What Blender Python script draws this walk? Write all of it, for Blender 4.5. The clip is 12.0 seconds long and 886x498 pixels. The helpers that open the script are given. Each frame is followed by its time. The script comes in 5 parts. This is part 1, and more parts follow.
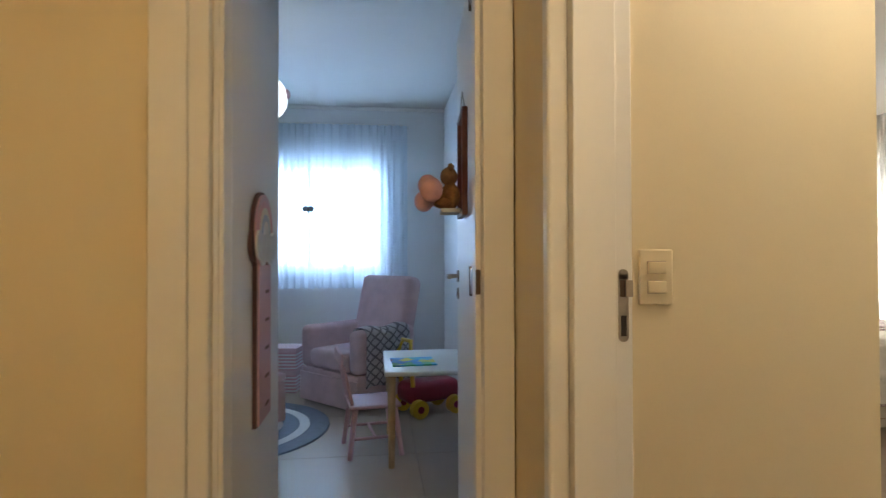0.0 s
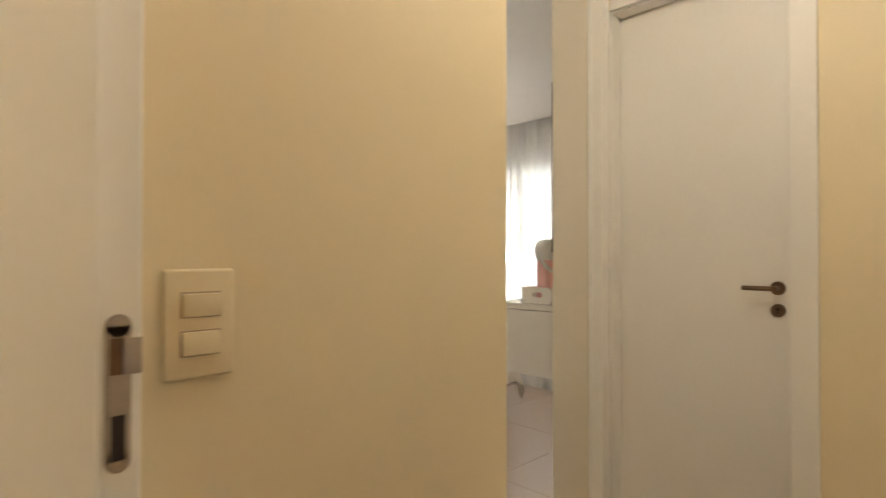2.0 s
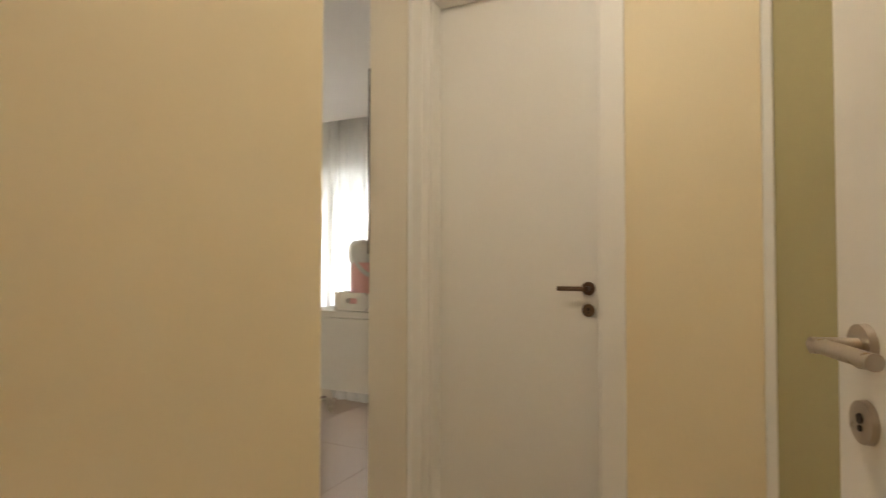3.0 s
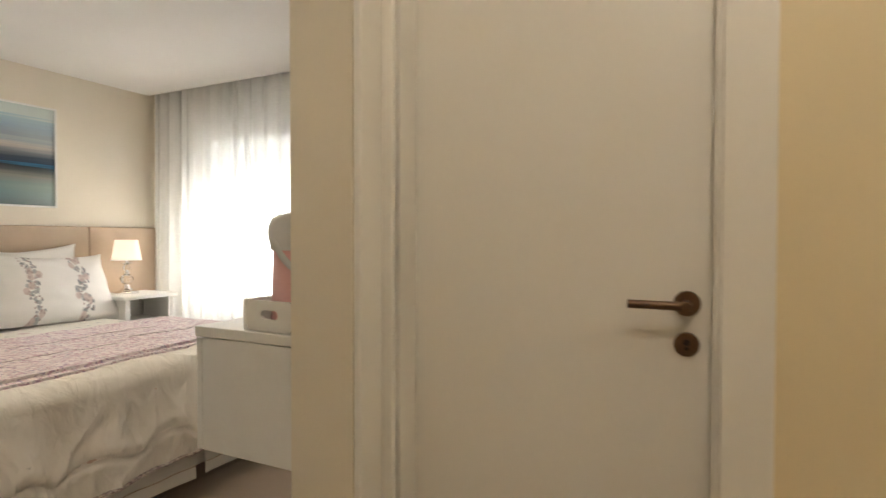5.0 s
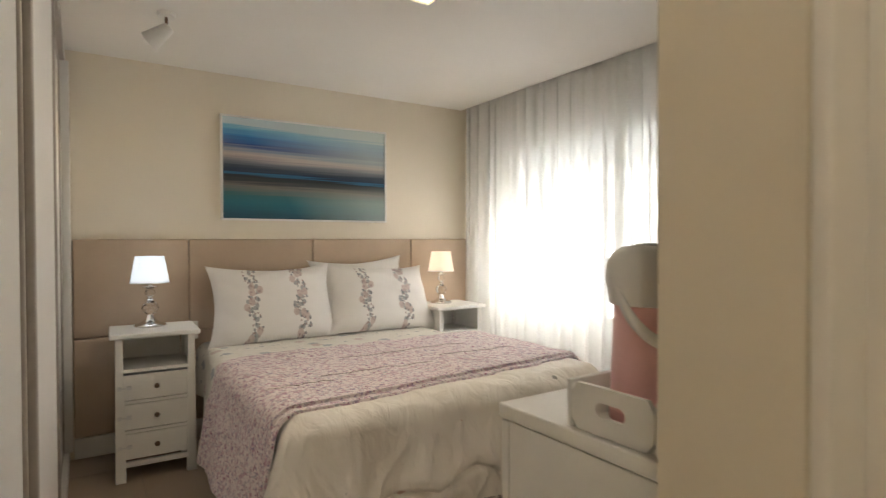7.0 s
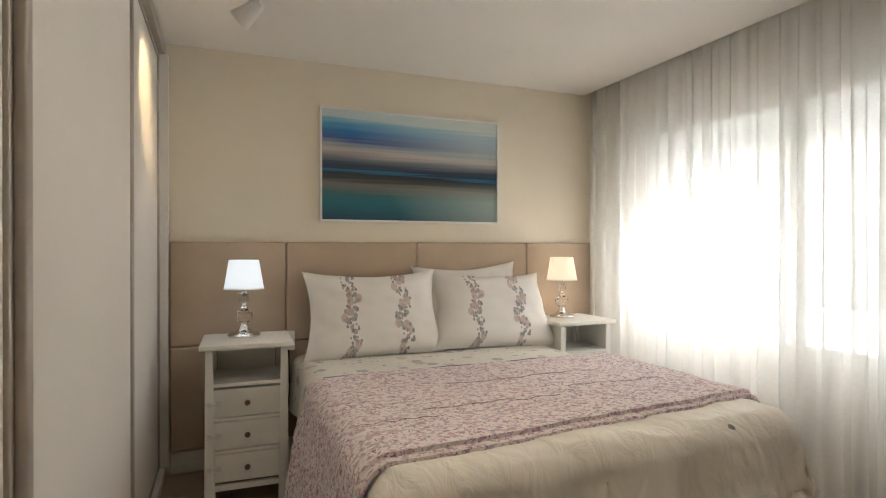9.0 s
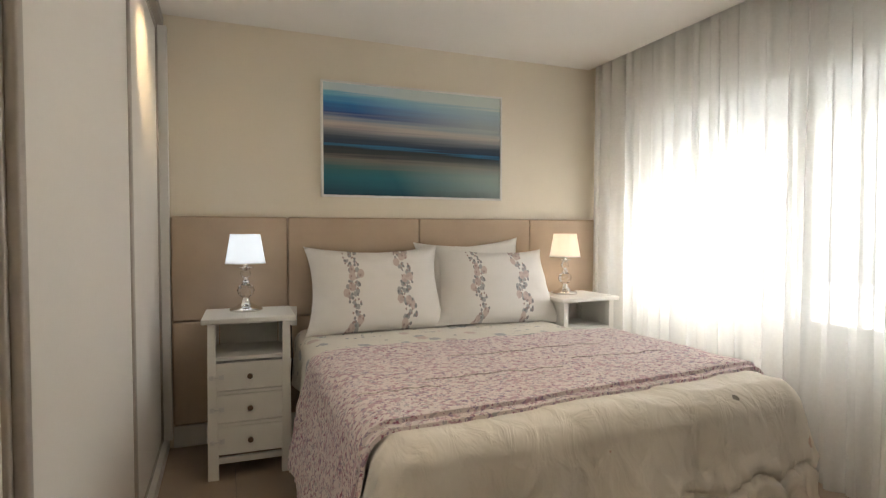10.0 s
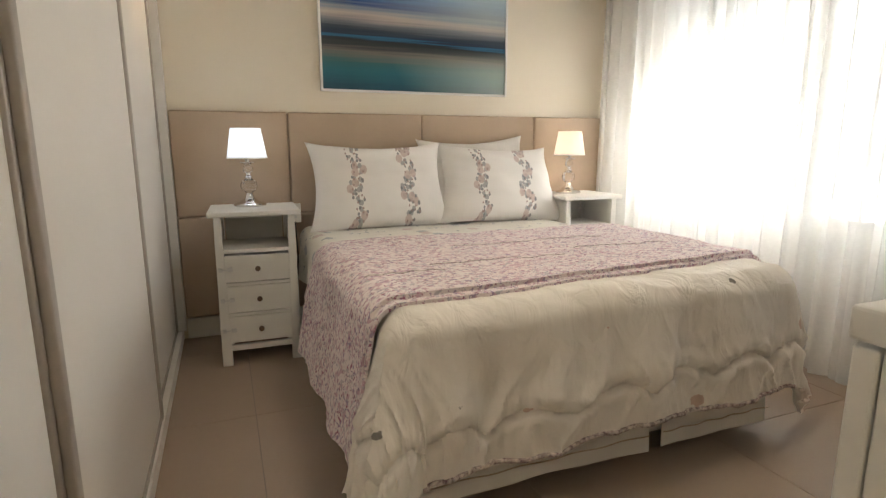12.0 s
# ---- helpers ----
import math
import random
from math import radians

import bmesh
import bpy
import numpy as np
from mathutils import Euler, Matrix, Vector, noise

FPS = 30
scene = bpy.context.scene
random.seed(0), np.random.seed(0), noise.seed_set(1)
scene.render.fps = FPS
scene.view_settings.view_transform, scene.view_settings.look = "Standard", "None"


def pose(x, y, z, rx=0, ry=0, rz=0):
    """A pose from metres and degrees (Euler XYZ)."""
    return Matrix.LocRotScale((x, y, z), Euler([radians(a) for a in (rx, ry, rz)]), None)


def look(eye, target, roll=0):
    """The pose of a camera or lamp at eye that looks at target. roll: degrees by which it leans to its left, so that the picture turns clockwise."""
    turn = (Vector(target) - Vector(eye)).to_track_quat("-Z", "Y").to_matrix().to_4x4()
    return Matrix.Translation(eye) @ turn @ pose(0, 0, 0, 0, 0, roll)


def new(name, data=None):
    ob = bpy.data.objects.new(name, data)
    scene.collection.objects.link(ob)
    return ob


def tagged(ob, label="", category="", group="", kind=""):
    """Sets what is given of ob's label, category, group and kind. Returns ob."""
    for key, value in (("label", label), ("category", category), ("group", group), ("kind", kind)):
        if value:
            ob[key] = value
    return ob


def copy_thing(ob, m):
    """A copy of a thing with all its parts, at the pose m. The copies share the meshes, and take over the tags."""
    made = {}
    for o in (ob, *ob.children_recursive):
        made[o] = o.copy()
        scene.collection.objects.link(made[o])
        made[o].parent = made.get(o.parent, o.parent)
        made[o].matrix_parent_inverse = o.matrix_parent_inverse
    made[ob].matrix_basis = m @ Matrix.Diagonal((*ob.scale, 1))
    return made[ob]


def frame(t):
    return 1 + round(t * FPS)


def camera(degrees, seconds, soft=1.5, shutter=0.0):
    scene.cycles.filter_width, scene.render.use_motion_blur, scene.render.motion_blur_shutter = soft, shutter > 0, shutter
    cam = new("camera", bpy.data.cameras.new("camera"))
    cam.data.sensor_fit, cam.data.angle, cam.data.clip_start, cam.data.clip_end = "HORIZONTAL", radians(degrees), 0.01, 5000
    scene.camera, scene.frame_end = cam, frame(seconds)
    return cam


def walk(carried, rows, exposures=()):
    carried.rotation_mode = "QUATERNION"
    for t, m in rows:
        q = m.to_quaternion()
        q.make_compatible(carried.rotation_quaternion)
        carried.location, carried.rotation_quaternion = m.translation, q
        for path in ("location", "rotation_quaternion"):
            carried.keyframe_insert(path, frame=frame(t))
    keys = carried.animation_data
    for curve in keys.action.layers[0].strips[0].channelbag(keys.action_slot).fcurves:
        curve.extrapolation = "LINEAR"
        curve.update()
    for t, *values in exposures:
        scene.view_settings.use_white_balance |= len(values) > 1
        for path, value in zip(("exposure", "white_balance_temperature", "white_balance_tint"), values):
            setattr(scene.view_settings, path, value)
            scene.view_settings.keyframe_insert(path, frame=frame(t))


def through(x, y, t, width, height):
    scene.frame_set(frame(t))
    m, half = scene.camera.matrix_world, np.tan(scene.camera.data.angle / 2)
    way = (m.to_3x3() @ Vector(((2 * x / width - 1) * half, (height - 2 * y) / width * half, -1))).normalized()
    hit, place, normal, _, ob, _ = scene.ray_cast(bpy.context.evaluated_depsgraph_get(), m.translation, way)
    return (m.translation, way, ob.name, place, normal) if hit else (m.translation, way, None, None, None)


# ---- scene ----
cam = camera(77.9, 12.0, soft=1.2, shutter=0.4)
# seconds, x, y, z, tilt, lean, turn
ROWS = [
    (0.0, -0.017, -0.050, 1.150, 90.76, 0.14, -6.84),
    (0.5, 0.062, 0.141, 1.161, 91.00, 0.04, -12.18),
    (1.0, 0.159, 0.270, 1.167, 91.06, -0.03, -22.37),
    (1.5, 0.258, 0.355, 1.174, 90.82, 0.07, -33.09),
    (2.0, 0.357, 0.463, 1.180, 90.62, -0.04, -44.42),
    (2.5, 0.430, 0.549, 1.173, 90.78, -0.07, -54.22),
    (3.0, 0.521, 0.609, 1.156, 91.52, -0.10, -64.28),
    (3.2, 0.560, 0.627, 1.150, 91.44, -0.10, -67.52),
    (4.8, 1.218, 0.857, 1.180, 88.77, -0.07, -65.75),
    (5.0, 1.263, 0.901, 1.187, 88.87, -0.10, -63.58),
    (5.5, 1.358, 0.984, 1.203, 88.90, -0.04, -57.15),
    (6.0, 1.439, 1.058, 1.220, 89.14, 0.01, -48.66),
    (6.5, 1.506, 1.144, 1.233, 89.17, 0.07, -39.98),
    (7.0, 1.571, 1.273, 1.248, 89.20, 0.23, -33.09),
    (7.5, 1.635, 1.427, 1.268, 89.50, 0.35, -27.79),
    (9.5, 1.772, 1.758, 1.205, 89.69, 0.05, -21.81),
    (10.0, 1.768, 1.755, 1.180, 88.26, 0.04, -21.81),
    (10.5, 1.766, 1.750, 1.154, 86.32, 0.06, -21.77),
    (11.0, 1.762, 1.746, 1.129, 83.98, 0.06, -21.78),
    (11.5, 1.756, 1.743, 1.106, 81.58, 0.07, -21.81),
    (12.0, 1.753, 1.746, 1.089, 79.19, 0.07, -21.68),
]
walk(cam, [(r[0], pose(*r[1:])) for r in ROWS], exposures=[(0.0, 0.46), (1.5, 0.46), (2.5, 0.26), (3.2, 0.20), (4.8, 0.14), (6.5, -0.10), (7.5, -0.16), (9.5, -0.26), (12.0, 0.04)])

# ---- light ----
sky = bpy.data.worlds.new("sky")
scene.world = sky
sky.use_nodes = True
sky_tex = sky.node_tree.nodes.new("ShaderNodeTexSky")
sky_tex.sky_type = "NISHITA"
sky_tex.sun_disc = False
sky_tex.sun_elevation, sky_tex.sun_rotation = radians(70), radians(75)
sky.node_tree.nodes["Background"].inputs[1].default_value = 0.12
sky.node_tree.links.new(sky_tex.outputs[0], sky.node_tree.nodes["Background"].inputs[0])


def lamp(name, kind, at, power, colour, size=0.1, size_y=None, target=None, spot=None):
    data = bpy.data.lights.new(name, kind)
    data.energy, data.color = power, colour
    if kind == "AREA":
        data.size = size
        if size_y:
            data.shape, data.size_y = "RECTANGLE", size_y
    elif kind == "SUN":
        data.angle = size
    else:
        data.shadow_soft_size = size
    if spot:
        data.spot_size, data.spot_blend = radians(spot), 0.6
    ob = new(name, data)
    ob.matrix_world = look(at, target) if target else pose(*at)
    return ob


lamp("sun", "SUN", (6.2, 3.0, 6), 2.0, (1, 0.95, 0.87), radians(0.6), target=(4.0, 2.75, 0.0))
lamp("bedroom_window_light", "AREA", (4.64, 3.9, 1.42), 60, (1.0, 0.97, 0.925), 1.7, 0.62, target=(1.5, 3.9, 1.42))
lamp("kids_window_light", "AREA", (-0.68, 5.72, 1.55), 92, (0.42, 0.66, 1.0), 1.5, 1.05, target=(-0.68, 3.0, 1.0))
lamp("hall_lamp_light", "POINT", (1.25, 0.80, 2.2), 11, (1.0, 0.90, 0.74), 0.06)
lamp("entry_lamp_light", "POINT", (0.27, -0.2, 2.2), 13, (1.0, 0.78, 0.47), 0.06)
lamp("bedroom_lamp_light", "AREA", (2.62, 3.12, 2.24), 7, (1.0, 0.89, 0.72), 0.3, target=(2.62, 3.12, 0))
lamp("spot_lamp_light", "SPOT", (1.815, 4.253, 2.19), 26, (1.0, 0.72, 0.38), 0.03, target=(1.45, 4.50, 1.93), spot=56)
lamp("table_lamp_light_left", "POINT", (1.872, 4.77, 1.09), 1.0, (0.9, 0.95, 1.0), 0.04)
lamp("table_lamp_light_right", "POINT", (3.850, 4.80, 1.09), 1.2, (1.0, 0.72, 0.42), 0.04)


# ---- materials ----
def material(name, colour, rough=0.6, metal=0.0, vary=0.08, scale=6.0, grain=120.0, bump=0.05, alt=None, spec=0.5, coat=0.0):
    """A surface with slow stains and fine grain in colour, gloss and relief, at real size."""
    m = bpy.data.materials.new(name)
    m.use_nodes = True
    n, l = m.node_tree.nodes, m.node_tree.links
    b = n["Principled BSDF"]
    co = n.new("ShaderNodeTexCoord")
    slow, fine = n.new("ShaderNodeTexNoise"), n.new("ShaderNodeTexNoise")
    slow.inputs["Scale"].default_value, slow.inputs["Detail"].default_value = scale, 4
    fine.inputs["Scale"].default_value, fine.inputs["Detail"].default_value = grain, 3
    ramp = n.new("ShaderNodeValToRGB")
    a = alt or tuple(c * (1 - vary) for c in colour)
    ramp.color_ramp.elements[0].color, ramp.color_ramp.elements[1].color = (*a, 1), (*colour, 1)
    ramp.color_ramp.elements[0].position, ramp.color_ramp.elements[1].position = 0.3, 0.65
    mixed = n.new("ShaderNodeMath")
    mixed.operation = "MULTIPLY_ADD"
    mixed.inputs[1].default_value = 0.3
    l.new(co.outputs["Object"], slow.inputs["Vector"])
    l.new(co.outputs["Object"], fine.inputs["Vector"])
    l.new(fine.outputs["Fac"], mixed.inputs[0])
    l.new(slow.outputs["Fac"], mixed.inputs[2])
    sub = n.new("ShaderNodeMath")
    sub.operation = "SUBTRACT"
    sub.inputs[1].default_value = 0.15
    l.new(mixed.outputs[0], sub.inputs[0])
    l.new(sub.outputs[0], ramp.inputs[0])
    l.new(ramp.outputs[0], b.inputs["Base Color"])
    rr = n.new("ShaderNodeMapRange")
    rr.inputs[3].default_value, rr.inputs[4].default_value = max(rough - 0.08, 0.02), min(rough + 0.08, 1)
    l.new(slow.outputs["Fac"], rr.inputs[0])
    l.new(rr.outputs[0], b.inputs["Roughness"])
    b.inputs["Metallic"].default_value = metal
    b.inputs["Specular IOR Level"].default_value = spec
    b.inputs["Coat Weight"].default_value = coat
    if bump:
        bp = n.new("ShaderNodeBump")
        bp.inputs["Strength"].default_value, bp.inputs["Distance"].default_value = bump, 0.004
        l.new(fine.outputs["Fac"], bp.inputs["Height"])
        l.new(bp.outputs[0], b.inputs["Normal"])
    return m


def sheer(name, colour, clear=0.3, through=0.45):
    """Thin curtain cloth: part see-through, part glowing with the light behind it."""
    m = bpy.data.materials.new(name)
    m.use_nodes = True
    n, l = m.node_tree.nodes, m.node_tree.links
    out = n["Material Output"]
    n.remove(n["Principled BSDF"])
    d, tr, tp = n.new("ShaderNodeBsdfDiffuse"), n.new("ShaderNodeBsdfTranslucent"), n.new("ShaderNodeBsdfTransparent")
    co, weave = n.new("ShaderNodeTexCoord"), n.new("ShaderNodeTexNoise")
    weave.inputs["Scale"].default_value = 60
    ramp = n.new("ShaderNodeValToRGB")
    ramp.color_ramp.elements[0].color, ramp.color_ramp.elements[1].color = (*[c * 0.9 for c in colour], 1), (*colour, 1)
    l.new(co.outputs["Object"], weave.inputs["Vector"])
    l.new(weave.outputs["Fac"], ramp.inputs[0])
    for s in (d, tr):
        l.new(ramp.outputs[0], s.inputs["Color"])
    m1, m2 = n.new("ShaderNodeMixShader"), n.new("ShaderNodeMixShader")
    m1.inputs[0].default_value, m2.inputs[0].default_value = through, clear
    l.new(d.outputs[0], m1.inputs[1]), l.new(tr.outputs[0], m1.inputs[2])
    l.new(m1.outputs[0], m2.inputs[1]), l.new(tp.outputs[0], m2.inputs[2])
    l.new(m2.outputs[0], out.inputs[0])
    return m


def glow(name, colour, strength, base=(0.9, 0.9, 0.9)):
    m = bpy.data.materials.new(name)
    m.use_nodes = True
    b = m.node_tree.nodes["Principled BSDF"]
    b.inputs["Base Color"].default_value = (*base, 1)
    b.inputs["Roughness"].default_value = 0.7
    b.inputs["Emission Color"].default_value, b.inputs["Emission Strength"].default_value = (*colour, 1), strength
    return m


def clear_glass(name, colour=(1, 1, 1), rough=0.0):
    m = bpy.data.materials.new(name)
    m.use_nodes = True
    b = m.node_tree.nodes["Principled BSDF"]
    b.inputs["Base Color"].default_value = (*colour, 1)
    b.inputs["Transmission Weight"].default_value, b.inputs["Roughness"].default_value, b.inputs["IOR"].default_value = 1.0, rough, 1.48
    return m


WALL_HALL = material("hall_wall_paint", (0.80, 0.68, 0.465), 0.55, vary=0.04, scale=2.5, grain=160, bump=0.06)
WALL_BED = material("bedroom_wall_paint", (0.79, 0.715, 0.59), 0.6, vary=0.04, scale=2.0, grain=160, bump=0.06)
WALL_KIDS = material("kids_wall_paint", (0.80, 0.79, 0.785), 0.6, vary=0.04, scale=2.0, grain=160, bump=0.06)
CEILING = material("ceiling_paint", (0.86, 0.83, 0.78), 0.7, vary=0.03, scale=1.5, grain=140, bump=0.04)
LACQUER = material("white_door_lacquer", (0.85, 0.82, 0.775), 0.45, vary=0.03, scale=3, grain=60, bump=0.015)
WHITE = material("white_furniture_paint", (0.82, 0.80, 0.76), 0.35, vary=0.04, scale=8, grain=90, bump=0.02)
WARDROBE = material("white_wardrobe_panel", (0.80, 0.775, 0.74), 0.5, vary=0.03, scale=2, grain=60, bump=0.01)
ALUMINIUM = material("champagne_aluminium", (0.46, 0.42, 0.38), 0.40, metal=0.4, vary=0.1, scale=20, grain=300, bump=0.01)
STEEL = material("brushed_nickel", (0.50, 0.43, 0.36), 0.3, metal=1.0, vary=0.12, scale=30, grain=400, bump=0.01)
BRONZE = material("aged_bronze", (0.20, 0.13, 0.09), 0.32, metal=0.9, vary=0.25, scale=30, grain=200, bump=0.03)
CHROME = material("polished_chrome", (0.78, 0.77, 0.76), 0.08, metal=1.0, vary=0.04, scale=20, grain=200, bump=0.0)
DARK = material("dark_recess", (0.03, 0.02, 0.018), 0.7)
TILE = material("greige_porcelain_tile", (0.40, 0.305, 0.23), 0.42, vary=0.06, scale=1.3, grain=60, bump=0.01)
GROUT = material("grey_grout", (0.24, 0.22, 0.20), 0.9)
PADDING = material("beige_suede_upholstery", (0.53, 0.41, 0.305), 0.85, vary=0.10, scale=5, grain=220, bump=0.12, spec=0.2)
SKIRT = material("white_bed_skirt_cotton", (0.80, 0.77, 0.72), 0.9, vary=0.05, scale=6, grain=300, bump=0.1, spec=0.2)
SHEER_BED = sheer("white_voile", (0.95, 0.945, 0.925), 0.25, 0.50)
SHUTTER = sheer("pale_shutter_plastic", (0.92, 0.92, 0.91), 0.0, 0.50)
SHEER_KIDS = sheer("pale_blue_voile", (0.80, 0.86, 0.92), 0.09, 0.50)
BLACK = material("black_glossy_plastic", (0.012, 0.012, 0.014), 0.15, vary=0.2)
PINK_PLASTIC = material("pink_thermos_plastic", (0.88, 0.52, 0.52), 0.4, vary=0.05, bump=0.02)
GREY_PLASTIC = material("pale_grey_plastic", (0.72, 0.71, 0.70), 0.4, vary=0.05, bump=0.02)
PLATE = material("ivory_switch_plastic", (0.78, 0.66, 0.45), 0.5, vary=0.03, bump=0.0)
PINK_VELVET = material("dusty_pink_velvet", (0.66, 0.48, 0.50), 0.9, vary=0.14, scale=9, grain=260, bump=0.15, spec=0.2)
PINK_PAINT = material("pink_painted_wood", (0.62, 0.36, 0.38), 0.5, vary=0.06, scale=12)
PINE = material("pale_pine_wood", (0.55, 0.36, 0.18), 0.5, vary=0.2, scale=14)
RED_WOOD = material("reddish_brown_wood", (0.22, 0.07, 0.04), 0.5, vary=0.3, scale=18)
TEDDY = material("honey_brown_plush", (0.34, 0.17, 0.07), 0.95, vary=0.35, scale=40, grain=250, bump=0.8, spec=0.1)
BROWN_PLUSH = material("dark_brown_plush", (0.12, 0.05, 0.035), 0.95, vary=0.35, scale=40, grain=250, bump=0.8, spec=0.1)
BALLOON_PINK = material("pink_felt", (0.72, 0.40, 0.40), 0.8, vary=0.12, scale=20)
CREAM_FELT = material("cream_felt", (0.75, 0.70, 0.60), 0.9, vary=0.12, scale=20)
RED_PLASTIC = material("red_plastic", (0.35, 0.03, 0.05), 0.35, vary=0.06)
YELLOW_PLASTIC = material("yellow_plastic", (0.75, 0.50, 0.04), 0.35, vary=0.06)
BLUE_GREY = material("blue_grey_cotton", (0.20, 0.23, 0.29), 0.95, vary=0.1, scale=30, grain=300, bump=0.3)
WHITE_COTTON = material("white_cotton", (0.72, 0.72, 0.72), 0.95, vary=0.08, scale=30, grain=300, bump=0.3)
PALE_BLUE = material("pale_blue_felt", (0.45, 0.55, 0.66), 0.9, vary=0.1)
DARK_EDGE = material("dark_stained_board_edge", (0.11, 0.05, 0.05), 0.6, vary=0.15)
TEAL = material("teal_cloth", (0.06, 0.42, 0.45), 0.9, vary=0.1)
NAVY = material("navy_cloth", (0.02, 0.03, 0.12), 0.9, vary=0.1)
ORANGE = material("golden_cloth", (0.75, 0.42, 0.03), 0.9, vary=0.1)
CRIMSON = material("crimson_cloth", (0.50, 0.03, 0.06), 0.9, vary=0.1)
CRYSTAL = clear_glass("clear_crystal")
PANE = clear_glass("window_glass")
SATIN_GLASS = material("satin_green_glass", (0.46, 0.41, 0.23), 0.22, vary=0.06, scale=1.5, spec=0.6)
SHADE_COOL = glow("white_shade_fabric_lit", (0.88, 0.95, 1.0), 0.55, (0.5, 0.5, 0.5))
SHADE_WARM = glow("cream_shade_fabric_lit", (1.0, 0.84, 0.64), 0.58, (0.5, 0.48, 0.44))
LIGHT_WARM = glow("ceiling_lamp_glow", (1.0, 0.86, 0.52), 2.2)
GLOBE = glow("frosted_globe_lit", (0.86, 0.94, 1.0), 1.2)
OUTSIDE = glow("bright_outdoors", (0.96, 0.99, 1.0), 6.5)
OUTSIDE_BLUE = glow("bright_blue_outdoors", (0.80, 0.92, 1.0), 1.25)


# ---- building helpers ----
def part(name, bm, mat, parent=None, label="", smooth=False, kind="", category=""):
    """Links a bmesh as one mesh object, under its parent when given."""
    me = bpy.data.meshes.new(name)
    bmesh.ops.recalc_face_normals(bm, faces=bm.faces)
    bm.to_mesh(me)
    bm.free()
    for m in (mat if isinstance(mat, (list, tuple)) else [mat]):
        me.materials.append(m)
    if smooth:
        me.shade_smooth()
        me.set_sharp_from_angle(angle=radians(40))
    ob = new(name, me)
    ob.parent = parent
    return tagged(ob, label, category, "", kind)


def thing(name, m, label, category, group=""):
    ob = new(name)
    ob.empty_display_size = 0.1
    ob.matrix_basis = m
    return tagged(ob, label, category, group)


def boxes(*specs, bevel=0.0, seg=2):
    """A bmesh of boxes (x0, y0, z0, x1, y1, z1), with rounded edges."""
    bm = bmesh.new()
    for x0, y0, z0, x1, y1, z1 in specs:
        r = bmesh.ops.create_cube(bm, size=1.0, matrix=Matrix.Translation(((x0 + x1) / 2, (y0 + y1) / 2, (z0 + z1) / 2)) @ Matrix.Diagonal((abs(x1 - x0), abs(y1 - y0), abs(z1 - z0), 1)))
    if bevel:
        bmesh.ops.bevel(bm, geom=list(bm.edges), offset=bevel, segments=seg, affect="EDGES", profile=0.5)
    return bm


def rod(bm, a, b, r0, r1=None, seg=14):
    """Adds a round bar from a to b to bm."""
    a, b = Vector(a), Vector(b)
    m = Matrix.Translation((a + b) / 2) @ (b - a).to_track_quat("Z", "Y").to_matrix().to_4x4()
    bmesh.ops.create_cone(bm, cap_ends=True, segments=seg, radius1=r0, radius2=r0 if r1 is None else r1, depth=(b - a).length, matrix=m)
    return bm


def turned(profile, seg=28, at=(0, 0, 0)):
    """A lathe shape from (radius, height) pairs round z."""
    bm = bmesh.new()
    rings = []
    for r, z in profile:
        rings.append([bm.verts.new((at[0] + r * math.cos(2 * math.pi * i / seg), at[1] + r * math.sin(2 * math.pi * i / seg), at[2] + z)) for i in range(seg)] if r > 1e-5 else [bm.verts.new((at[0], at[1], at[2] + z))])
    for p, q in zip(rings, rings[1:]):
        for i in range(seg):
            j = (i + 1) % seg
            f = [p[i % len(p)], p[j % len(p)], q[j % len(q)], q[i % len(q)]]
            f = list(dict.fromkeys(f))
            if len(f) > 2:
                bm.faces.new(f)
    return bm


def blob(bm, at, size, seg=16, turn=None):
    m = Matrix.Translation(at) @ (turn or Matrix()) @ Matrix.Diagonal((*size, 1))
    bmesh.ops.create_uvsphere(bm, u_segments=seg, v_segments=max(8, seg * 2 // 3), radius=1.0, matrix=m)
    return bm


def path_tube(points, r, seg=8, flat=1.0):
    """One bent tube through the points, flattened across by flat."""
    bm = bmesh.new()
    pts = [Vector(p) for p in points]
    rings = []
    for i, p in enumerate(pts):
        d = (pts[min(i + 1, len(pts) - 1)] - pts[max(i - 1, 0)]).normalized()
        side = d.cross(Vector((0, 0, 1)) if abs(d.z) < 0.9 else Vector((1, 0, 0))).normalized()
        up = side.cross(d)
        rings.append([bm.verts.new(p + (side * math.cos(2 * math.pi * j / seg) * flat + up * math.sin(2 * math.pi * j / seg)) * r) for j in range(seg)])
    for a, b in zip(rings, rings[1:]):
        for j in range(seg):
            bm.faces.new((a[j], a[(j + 1) % seg], b[(j + 1) % seg], b[j]))
    bm.faces.new(rings[0]), bm.faces.new(rings[-1])
    return bm


def sheet(nx, ny, fn, thick=0.0):
    """A grid surface from fn(u, v), with thickness along its normals when asked."""
    bm = bmesh.new()
    v = [[bm.verts.new(fn(i / nx, j / ny)) for j in range(ny + 1)] for i in range(nx + 1)]
    for i in range(nx):
        for j in range(ny):
            bm.faces.new((v[i][j], v[i + 1][j], v[i + 1][j + 1], v[i][j + 1]))
    if thick:
        bmesh.ops.recalc_face_normals(bm, faces=bm.faces)
        bmesh.ops.solidify(bm, geom=list(bm.faces), thickness=thick)
    return bm


def structure(name, bm, mat, label, category="wall", smooth=False):
    return part(name, bm, mat, None, label, smooth, "structure", category)


